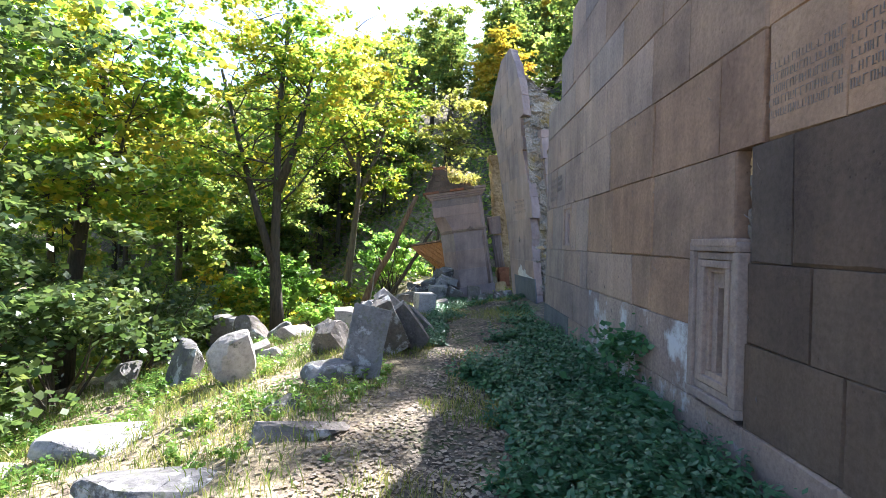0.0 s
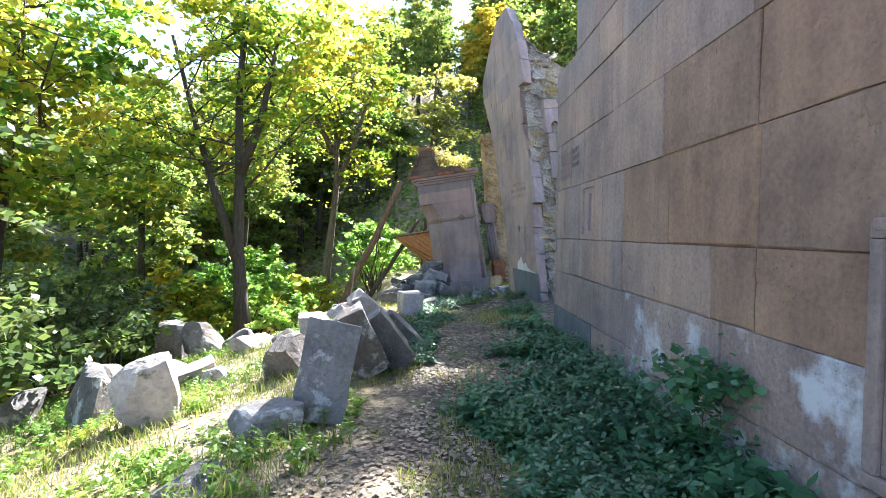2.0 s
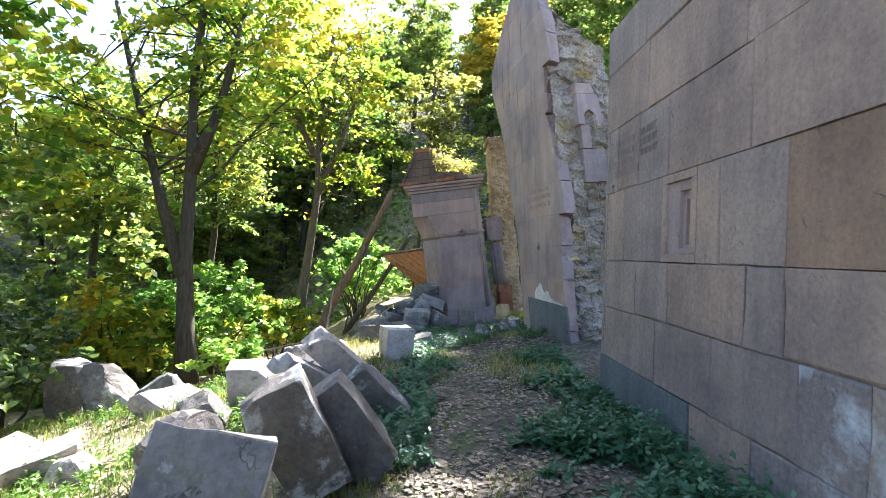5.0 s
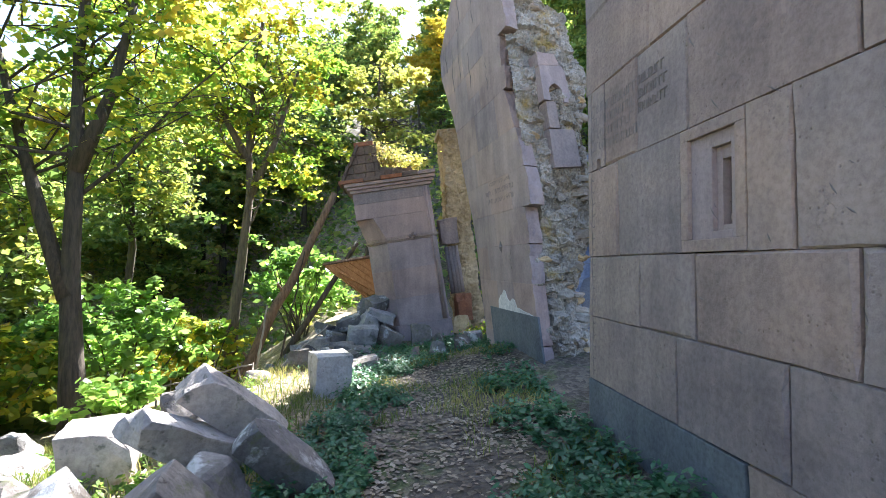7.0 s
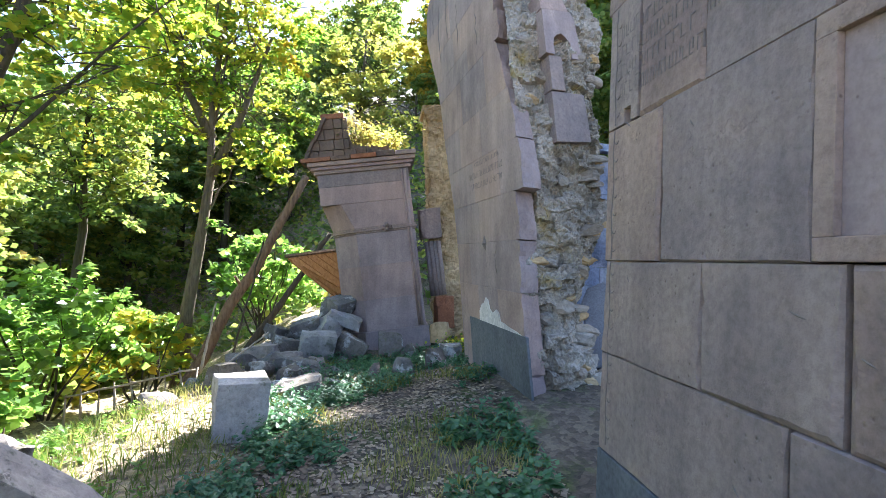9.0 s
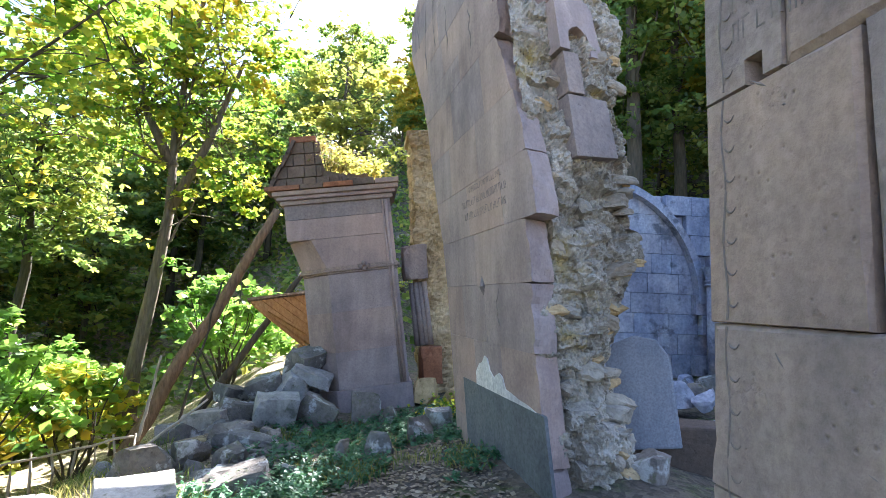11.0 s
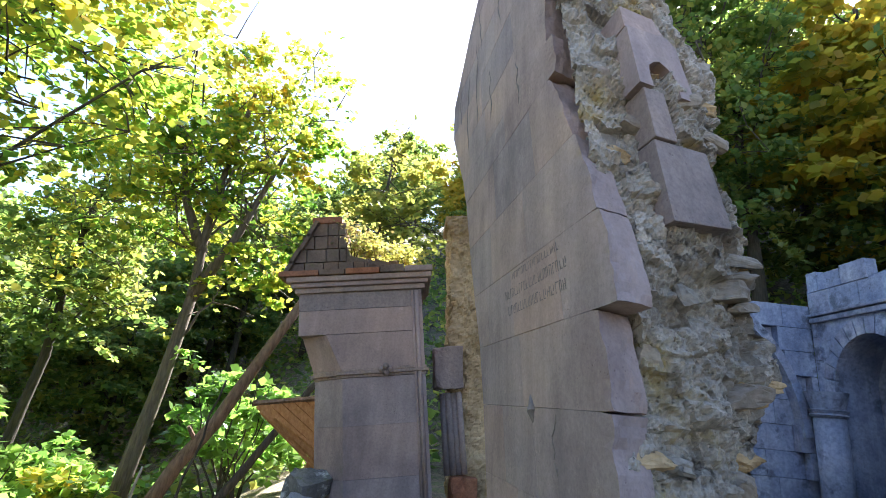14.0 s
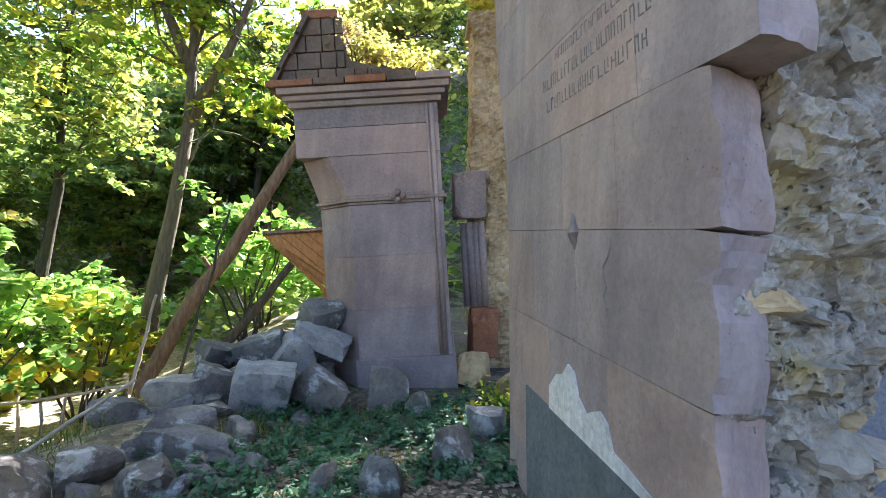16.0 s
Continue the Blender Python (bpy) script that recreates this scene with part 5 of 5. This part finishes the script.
# stick fence down the slope
fence = thing("stick_fence", "low fence of thin crooked pale sticks", "fence")
fr = random.Random(12)
tops = []
for k in range(9):
    f = k / 8
    x, y = -5.3 + 2.4 * f, 17.35 + 0.1 * f
    top = -1.33 + 0.56 * f + fr.uniform(-0.02, 0.02)
    vs, fs = tube([(x, y, top - 0.85), (x + fr.uniform(-.03, .03), y, top - 0.3), (x + fr.uniform(-.05, .05), y, top + fr.uniform(0.03, 0.12))], [0.026, 0.022, 0.017], 6)
    part("post", mesh_from("post", vs, fs, True), STICK, fence)
    tops.append((x, y - 0.02, top))
part("rail", mesh_from("rail", *tube(tops, [0.022] * 9, 6), smooth=True), STICK, fence)

# ---- fallen stones ----
def fallen(kind, x, y, size, rot, seed, label, dz=0.0, material=None, square=0.75, group=""):
    """A fallen stone, sunk a little into the ground. kind: rock or block."""
    me = rock_mesh(kind, size, seed, 0.10, 2, square) if kind == "boulder" else block_mesh(kind, size, seed, 0.010, 0.013)
    m = pose(0, 0, 0, *rot)
    low = min((m @ v.co).z for v in me.vertices)
    # pale and sunlit stones get the boulder colour with sunlight painted in
    return stone_thing(kind, label, me, material or (BOULDER_PALE if "pale" in label or "sunlit" in label or "squared grey" in label else BOULDER), Matrix.Translation((x, y, gz(x, y) - low - 0.05 + dz)) @ m, "stone", group)


PALE = "pale rough broken stone block in the grass"
DARK = "dark grey fallen stone on the path edge"
fallen("boulder", -2.95, 6.35, (0.72, 0.45, 0.80), (8, -8, 20), 1, PALE, square=0.62)
fallen("boulder", -3.80, 6.95, (0.62, 0.5, 0.72), (-10, 14, -15), 2, DARK, square=0.6)
fallen("boulder", -3.55, 7.65, (0.50, 0.40, 0.45), (10, 20, 40), 3, DARK)
fallen("stone_block", -3.35, 8.3, (0.62, 0.35, 0.2), (5, -18, 30), 4, "flat pale stone lying on others")
fallen("stone_block", -3.75, 8.5, (0.5, 0.35, 0.28), (12, 12, -20), 5, PALE)
fallen("boulder", -2.9, 8.1, (0.42, 0.34, 0.22), (0, 8, 10), 6, PALE)
fallen("boulder", -4.6, 8.3, (0.6, 0.5, 0.55), (0, 8, 60), 7, DARK)
fallen("boulder", -5.3, 7.7, (0.6, 0.5, 0.45), (0, -12, 10), 8, DARK)
fallen("stone_block", -0.93, 5.85, (0.48, 0.24, 0.90), (-18, 12, 12), 9, "large dark tilted slab on the path edge")
fallen("stone_block", -0.80, 7.05, (0.42, 0.22, 0.86), (16, -26, 10), 10, "tall slab leaning on the fallen stones")
fallen("stone_block", -0.52, 7.35, (0.40, 0.22, 0.78), (12, -36, 0), 11, "dark slab leaning beside another")
fallen("boulder", -1.38, 5.5, (0.62, 0.5, 0.38), (0, 6, 25), 12, "mossy boulder with grass round it")
fallen("boulder", -1.75, 7.5, (0.58, 0.5, 0.55), (0, -8, 40), 13, "mossy grey boulder among the fallen stones")
fallen("boulder", -2.1, 8.6, (0.5, 0.4, 0.42), (0, 10, 15), 14, DARK)
fallen("stone_block", -1.88, 9.3, (0.46, 0.42, 0.50), (3, -4, 14), 15, "squared grey block standing upright")
fallen("stone_block", -0.92, 9.45, (0.28, 0.24, 1.0), (20, -46, 8), 16, "long pale beam of stone leaning over the heap")
fallen("stone_block", -1.18, 9.1, (0.24, 0.28, 0.95), (26, -56, 20), 17, "long pale beam of stone leaning over the heap")
fallen("boulder", -1.15, 9.75, (0.7, 0.55, 0.42), (0, 10, -20), 18, DARK)
fallen("stone_block", -0.45, 8.75, (0.22, 0.30, 0.72), (20, -42, 0), 19, "dark slab half sunk in weeds")
fallen("boulder", -1.5, 9.9, (0.5, 0.5, 0.6), (10, 10, 50), 20, DARK)
fallen("boulder", -0.8, 8.3, (0.5, 0.45, 0.4), (10, -10, 70), 21, DARK)
fallen("stone_block", -0.45, 11.5, (0.46, 0.42, 0.52), (2, 3, 22), 22, "pale squared stone standing beside the path")
fallen("boulder", -4.4, 10.9, (0.9, 0.5, 0.7), (0, 12, 20), 23, DARK)
fallen("stone_block", -5.3, 11.4, (0.5, 0.45, 0.95), (6, 5, 12), 24, "dark squared stump of a column")
fallen("boulder", -3.7, 11.0, (0.6, 0.5, 0.5), (0, 12, 70), 25, DARK)
fallen("boulder", -3.1, 9.9, (0.7, 0.6, 0.35), (0, 5, 10), 26, PALE)
fallen("boulder", -3.4, 4.7, (1.3, 0.9, 0.30), (0, 4, 10), 27, "broad flat sunlit rock in the ground", -0.09, square=0.4)
fallen("boulder", -1.25, 3.9, (1.0, 0.45, 0.22), (0, 3, 12), 28, "flat grey rock sunk in the ground", -0.06, square=0.4)
fallen("boulder", -4.2, 4.1, (0.9, 0.7, 0.26), (0, 5, 60), 29, "flat pale rock at the edge of the grass", -0.08, square=0.4)
fallen("boulder", -1.95, 3.2, (1.3, 0.6, 0.2), (0, 2, 8), 30, "broad flat shaded rock in the ground", -0.06, square=0.4)
fallen("boulder", -1.55, 4.7, (0.6, 0.42, 0.2), (0, 3, 40), 31, "flat grey rock sunk in the ground", -0.05, square=0.4)
# heap by the buttress
HEAP = [(-0.15, 15.5, .55, .45, .5), (0.15, 16.0, .45, .4, .4), (-0.6, 15.6, .5, .4, .32), (-0.95, 15.5, .55, .4, .34), (-0.35, 16.1, .6, .5, .6), (0.0, 16.5, .5, .45, .8),
        (-0.55, 16.6, .5, .4, .6), (-0.2, 17.0, .5, .5, 1.05), (-1.2, 16.2, .45, .4, .35), (-0.9, 16.6, .5, .4, .5), (-0.35, 14.0, .75, .32, .3), (-0.65, 14.3, .6, .4, .3), (-0.35, 13.4, .4, .35, .35),
        (-0.75, 13.5, .45, .4, .4), (-1.05, 13.2, .6, .5, .4), (-0.15, 12.9, .7, .28, .25), (1.3, 15.4, .3, .2, .35), (1.6, 14.1, .4, .35, .4), (1.95, 14.7, .45, .4, .38), (1.1, 13.55, .35, .2, .4), (0.72, 13.6, .2, .16, .3), (-1.3, 14.6, .5, .4, .3), (-1.5, 12.4, .55, .4, .25)]
for k, (x, y, a, b, c) in enumerate(HEAP):
    me = rock_mesh("rubble", (a * 0.88, b * 0.88, c * 0.9), 500 + k, 0.13, 2, 0.95)
    low = min(v.co.z for v in me.vertices)
    stone_thing("fallen_rubble", "angular grey stone in the rubble heap", me, BOULDER, Matrix.Translation((x, y, gz(x, y) - low - 0.06)) @ pose(0, 0, 0, 0, 0, 37 * k), "stone", "rubble heap by the buttress")
hr = random.Random(77)
for k in range(60):
    x, y = hr.uniform(-1.7, 0.3), hr.uniform(12.8, 17.2)
    a = hr.uniform(0.14, 0.32)
    me = rock_mesh("rubble", (a, a * hr.uniform(.6, 1), a * hr.uniform(.4, .8)), 560 + k, 0.12, 1, 0.85)
    stone_thing("fallen_rubble", "small angular stone in the rubble heap", me, BOULDER, Matrix.Translation((x, y, gz(x, y) + a * 0.12)) @ pose(0, 0, 0, hr.uniform(-20, 20), hr.uniform(-20, 20), hr.uniform(0, 180)), "stone", "rubble heap by the buttress")

for k, (x, y, z, sz, rot) in enumerate((
        (-0.25, 15.15, 0.12, (0.55, 0.30, 0.50), (8, 6, 14)), (0.30, 15.35, 0.10, (0.55, 0.24, 0.36), (0, 24, -12)), (-0.12, 15.85, 0.32, (0.44, 0.30, 0.40), (10, 30, 30)),
        (0.12, 16.0, 0.50, (0.62, 0.40, 0.16), (12, 22, 8)), (0.02, 16.35, 0.66, (0.42, 0.34, 0.40), (20, -14, 40)), (-0.80, 15.35, 0.10, (0.40, 0.30, 0.30), (0, 14, 20)),
        (-1.15, 15.3, -0.02, (0.66, 0.32, 0.28), (4, -12, -16)), (-1.0, 15.9, 0.22, (0.46, 0.34, 0.24), (10, 16, 50)), (-0.55, 15.9, 0.35, (0.5, 0.3, 0.26), (6, -20, 10)),
        (-0.30, 12.75, -0.02, (0.95, 0.30, 0.26), (6, -14, 22)), (0.95, 15.55, 0.12, (0.42, 0.14, 0.46), (-12, 0, 6)))):
    stone_thing("fallen_block", "angular broken block piled by the leaning buttress", block_mesh("fallen_block", sz, 820 + k, 0.008, 0.016), BOULDER_PALE if k in (0, 2, 3, 6) else BOULDER, pose(x, y, z, *rot), "stone", "blocks piled by the buttress")

# carved pieces wedged between buttress and pier
stone_thing("wedged_block", "dark squared block wedged beside the buttress", block_mesh("wedged_block", (0.42, 0.4, 0.62), 95, 0.02), TUFF, pose(1.68, 16.95, 2.38, 0, -7, 4), "stone")
col = thing("carved_shaft", "broken carved shaft with upright rolls", "carved stone", pose(1.93, 16.95, 0.92, 0, -9, 0))
for k in range(4):
    part("shaft_roll", mesh_from("shaft_roll", *tube([(-0.12 + 0.08 * k, -0.02 * (k % 2), 0), (-0.12 + 0.08 * k, -0.02 * (k % 2), 1.12)], [0.05, 0.045], 10), smooth=True), TUFF, col)
stone_thing("wedged_block", "reddish squared block below the carved shaft", block_mesh("wedged_block", (0.34, 0.36, 0.62), 96, 0.02), RUST, pose(2.04, 16.85, 0.60, 0, -4, 8), "stone")
fallen("boulder", 1.95, 16.3, (0.5, 0.45, 0.45), (0, 10, 20), 97, "ochre broken stone at the foot of the pier", material=OCHRE)
fallen("boulder", 2.25, 15.6, (0.45, 0.4, 0.4), (0, -10, 50), 98, "sunlit broken stone in the narrow gap", material=OCHRE)
weeds_gap = bush("gap_weed", "sunlit yellow-green weeds in the narrow gap", on_ground(2.05, 15.2, -0.05), (0.22, 0.3, 0.16), 300, 0.06, LEAF_MAPLE, 98, "weeds")

# ---- in the gap: tilted grave slab, lintel and rubble ----
vs = [(-0.25, -0.07, 0), (0.25, -0.07, 0), (0.29, -0.07, 0.78), (0.20, -0.07, 0.96), (0.0, -0.07, 1.02), (-0.20, -0.07, 0.96), (-0.29, -0.07, 0.78)]
n = len(vs)
vs = vs + [(a, 0.07, c) for a, b, c in vs]
fs = [tuple(range(n)), tuple(range(n, 2 * n))[::-1]] + [(k, n + k, n + (k + 1) % n, (k + 1) % n) for k in range(n)]
tm = bpy.data.meshes.new("grave_slab")
bm = bevelled(vs, fs, 0.02)
bm.to_mesh(tm)
bm.free()
stone_thing("grave_slab", "smooth grey round-topped slab leaning in the gap", tm, SMOOTH_GREY, pose(3.50, 12.35, 0.46, -14, -9, -28), "stone slab")
stone_thing("lintel_stone", "dark fallen lintel stone lying across the gap", block_mesh("lintel_stone", (1.5, 0.4, 0.5), 91, 0.02), TUFF_DARK, pose(4.2, 12.35, 0.42, 0, -2, -20), "stone")
stone_thing("broken_stone", "pale broken stone at the foot of the wall fragment", rock_mesh("broken_stone", (0.4, 0.4, 0.45), 92, 0.12), BOULDER, pose(3.25, 11.95, 0.35, 0, 8, 20), "stone")
for k in range(46):
    x, y = hr.uniform(3.6, 8.6), hr.uniform(12.6, 18.4)
    a = hr.uniform(0.25, 0.6)
    me = rock_mesh("rubble", (a, a * hr.uniform(.6, 1), a * hr.uniform(.5, .8)), 700 + k, 0.12, 1, 0.85)
    stone_thing("church_rubble", "grey rubble stone fallen inside the church", me, INNER if k % 2 else BOULDER, Matrix.Translation((x, y, gz(x, y) + a * 0.15 + 0.25 * max(0, 1 - abs(x - 6) / 2.5))) @ pose(0, 0, 0, hr.uniform(-25, 25), hr.uniform(-25, 25), hr.uniform(0, 180)), "stone", "rubble inside the church")
door = bevelled(*prism([(-0.55, -0.05), (0.55, -0.05), (0.55, 0.05), (-0.55, 0.05)], 0, 2.5), 0.01)
dm = bpy.data.meshes.new("dark_slab")
door.to_mesh(dm)
door.free()
stone_thing("dark_slab", "tall dark slab leaning inside the church", dm, DARK_SLAB, pose(8.3, 15.2, 0.5, -6, -7, -48), "stone slab")

# ---- undergrowth ----
def scatter(n, x0, x1, y0, y1, keep, seed):
    ng = np.random.default_rng(seed)
    x, y = ng.uniform(x0, x1, n * 4), ng.uniform(y0, y1, n * 4)
    k = keep(x, y, ng.uniform(0, 1, n * 4))
    x, y = x[k][:n], y[k][:n]
    z = ground_z(x, y) + np.array([0.05 * noise.noise(Vector((a * 1.3, b * 1.3, 0))) + 0.022 * noise.noise(Vector((a * 5, b * 5, 0))) for a, b in zip(x, y)])
    return np.stack([x, y, z], 1), ng


def patchy(x, y, s=1.0, o=0.0):
    return np.array([noise.noise(Vector((a * s + o, b * s, o))) for a, b in zip(x, y)])


def stuff(name, label, quads, material, category):
    me = quads_mesh(name, quads)
    me.materials.append(material)
    return tagged(new(name, me), label, category, kind="stuff")


# nettles along the wall and among the stones: little plants of five to nine leaf pairs
def weeds(name, label, n, x0, x1, y0, y1, keep, seed, size, height, material):
    p, ng = scatter(n, x0, x1, y0, y1, keep, seed)
    k = 18
    base = np.repeat(p, k, 0)
    tall = ng.uniform(0.25, 1.0, len(p)) ** 1.3 * height
    h = np.repeat(tall, k)
    f = np.tile(np.linspace(0.12, 1.0, k), len(p))
    lean = np.repeat(ng.normal(size=(len(p), 2)) * 0.22, k, 0)
    base[:, 2] += h * f
    base[:, :2] += lean * (h * f)[:, None] + ng.normal(size=(len(base), 2)) * 0.012
    a = ng.uniform(0, 2 * math.pi, len(base))
    d = np.stack([np.cos(a), np.sin(a), ng.uniform(-0.75, 0.55, len(base))], 1)
    w = np.stack([-np.sin(a), np.cos(a), ng.uniform(-0.6, 0.6, len(base))], 1)
    s = (size * ng.uniform(0.6, 1.25, len(base)) * (1.15 - 0.55 * f))[:, None]
    q = np.stack([base, base + s * (0.42 * d + 0.27 * w), base + s * d, base + s * (0.42 * d - 0.27 * w)], 1)
    return stuff(name, label, q, material, "weeds")


wall_side = lambda x, y, u: (patchy(x, y, 0.9) + 0.8 * np.clip((x - 0.6) / 1.1, -0.6, 1) - 0.035 * np.clip(y - 5.0, 0, 9) * 3.2 + 0.35 * u > 0.45) & ((x < 2.03) | (y > 11))
weeds("nettle_patch", "dark green nettles growing along the foot of the wall", 3300, -0.1, 2.05, 0.6, 8.2, wall_side, 2, 0.085, 0.36, LEAF_DARK)
weeds("nettle_patch", "low dark green weeds at the foot of the plinth", 300, 0.9, 2.04, 7.0, 11.4, lambda x, y, u: (patchy(x, y, 1.3, 4) + 0.9 * (x - 1.4) + 0.3 * u > 0.15), 3, 0.09, 0.22, LEAF_DARK)
weeds("weed_patch", "green weeds between the fallen stones and the path", 850, -1.3, 0.6, 7.5, 13.2, lambda x, y, u: (patchy(x, y, 1.0, 7) - 0.9 * np.abs(x + 0.25 - 0.05 * (y - 9)) + 0.3 * u > -0.22), 5, 0.072, 0.24, LEAF_DARK)
weeds("weed_patch", "green weeds at the foot of the buttress and fragment", 1100, -0.6, 2.6, 12.2, 15.9, lambda x, y, u: patchy(x, y, 1.1, 9) + 0.25 * u > 0.02, 6, 0.07, 0.18, LEAF_DARK)
weeds("weed_patch", "sunlit green weeds on the grassy slope", 1500, -6.0, -0.6, 1.0, 12.0, lambda x, y, u: patchy(x, y, 0.9, 13) + 0.3 * u > 0.22, 7, 0.08, 0.22, LEAF_GREEN)
# a nettle clump climbing the wall
bush("wall_nettle", "tall dark nettle clump against the wall", on_ground(1.92, 4.55, -0.05), (0.16, 0.28, 0.42), 900, 0.075, LEAF_DARK, 91, "weeds")
bush("wall_nettle", "broad-leaved weed against the wall", on_ground(1.88, 3.85, -0.05), (0.16, 0.2, 0.2), 160, 0.13, LEAF_DARK, 92, "weeds")
bush("roof_plant", "dry yellow plants growing on the buttress roof", BUTT @ Vector((0.0, 0.45, 3.85)), (0.49, 0.4, 0.30), 1500, 0.06, LEAF_YELLOW, 93, "plant")
bush("roof_plant", "tuft of dry plants beside the ridge stone", BUTT @ Vector((-0.45, 0.3, 4.0)), (0.32, 0.3, 0.36), 900, 0.055, DRY_PLANT, 94, "plant")


def blades(name, label, n, x0, x1, y0, y1, keep, seed, h, material):
    p, ng = scatter(n, x0, x1, y0, y1, keep, seed)
    a = ng.uniform(0, 2 * math.pi, len(p))
    hh = h * ng.uniform(0.4, 1.2, len(p))
    lean = ng.normal(size=(len(p), 2)) * 0.35
    w = 0.006
    side = np.stack([np.cos(a) * w, np.sin(a) * w, 0 * a], 1)
    tip = p + np.stack([lean[:, 0] * hh, lean[:, 1] * hh, hh], 1)
    mid = p + np.stack([lean[:, 0] * hh * 0.3, lean[:, 1] * hh * 0.3, hh * 0.55], 1)
    return stuff(name, label, np.stack([p - side, mid - side * 0.8, tip, mid + side * 0.8], 1), material, "grass")


blades("grass", "dry and green grass on the sunlit side", 30000, -6.5, -0.3, 0.5, 14.5, lambda x, y, u: (patchy(x, y, 0.8, 21) + 0.5 * u - 0.7 * np.clip(x + 1.0, 0, 1) > 0.12), 8, 0.15, GRASS)
blades("grass", "short grass tufts beside the path", 9000, -0.8, 2.0, 0.5, 15.5, lambda x, y, u: (patchy(x, y, 1.2, 25) + 0.3 * u > 0.32), 9, 0.12, GRASS)


def litter(n, x0, x1, y0, y1, keep, seed, size):
    p, ng = scatter(n, x0, x1, y0, y1, keep, seed)
    p[:, 2] += ng.uniform(0.004, 0.022, len(p))
    a = ng.uniform(0, 2 * math.pi, len(p))
    s = (size * ng.uniform(0.5, 1.3, len(p)))[:, None]
    d = np.stack([np.cos(a), np.sin(a), ng.uniform(-0.12, 0.3, len(p))], 1) * s
    w = np.stack([-np.sin(a), np.cos(a), ng.uniform(-0.3, 0.3, len(p))], 1) * s
    return np.stack([p - 0.5 * d, p + 0.36 * w, p + 0.5 * d, p - 0.36 * w], 1)


stuff("fallen_leaves", "dry brown leaves strewn over the path", np.concatenate([litter(30000, -1.0, 2.06, 0.5, 15.8, lambda x, y, u: patchy(x, y, 0.7, 31) + 0.6 * u > 0.05, 10, 0.052), litter(7000, -6, -0.8, 0.5, 14, lambda x, y, u: u > 0.3, 11, 0.06)]), LITTER, "leaves")

# tall trees close behind the church
tall = tree("tall_tree", "tall dense green tree close behind the church", on_ground(10.6, 22.4, -0.2),
            [[(0, 0, 0), (0.1, 0.1, 4), (0, 0.2, 8), (0.1, 0.1, 13.5)]],
            [((0, 0, 6.0), (3.0, 3.0, 2.2)), ((0.3, 0.2, 9.2), (3.4, 3.4, 2.2)), ((-0.2, 0, 12.4), (2.6, 2.6, 1.8))], 14000, 0.19, LEAF_FAR, BARK, 0.26, group="tall trees behind the church", seed=71, limbs=16)
for x, y, sc, turn in ((13.6, 24.0, 1.0, 300), (15.0, 18.8, 0.85, 20), (8.6, 25.4, 1.0, 70)):
    copy_thing(tall, Matrix.Translation(on_ground(x, y, -0.2)) @ pose(0, 0, 0, 0, 0, turn) @ Matrix.Scale(sc, 4))
tree("tall_tree", "very tall slim green tree rising behind the inner wall", on_ground(8.5, 21.5, -0.2),
     [[(0, 0, 0), (0.1, 0.1, 5), (0, 0.2, 11), (0.1, 0.1, 19)]],
     [((0, 0, 8.0), (2.2, 2.2, 2.6)), ((0.2, 0.1, 12.6), (2.7, 2.7, 2.6)), ((0, 0, 17.0), (2.8, 2.8, 2.4))], 14000, 0.19, LEAF_FAR, BARK, 0.28, group="tall trees behind the church", seed=72, limbs=20)
ng = np.random.default_rng(5)
copy_thing(protos[2], Matrix.Translation(on_ground(13.2, 20.4, -0.2)) @ pose(0, 0, 0, 0, 0, 40) @ Matrix.Scale(1.25, 4))
sx, sy = ng.uniform(-24, 16, 26000), ng.uniform(22.5, 46, 26000)
sx, sy = np.concatenate([sx, ng.uniform(-24, -9.5, 15000), ng.uniform(-16, -6.0, 16000), ng.uniform(-40, -18, 16000)]), np.concatenate([sy, ng.uniform(2, 24, 15000), ng.uniform(16.5, 29, 16000), ng.uniform(30, 56, 16000)])
clump = patchy(sx, sy, 0.45, 50)
sz = ground_z(sx, sy) + ng.uniform(0.0, 1.0, len(sx)) ** 1.5 * (0.5 + 2.2 * np.clip(clump + 0.25, 0, 1))
stuff("hill_scrub", "scrub and saplings covering the wooded hillside", leaf_quads(np.stack([sx, sy, sz], 1), 0.30), LEAF_FAR, "scrub")
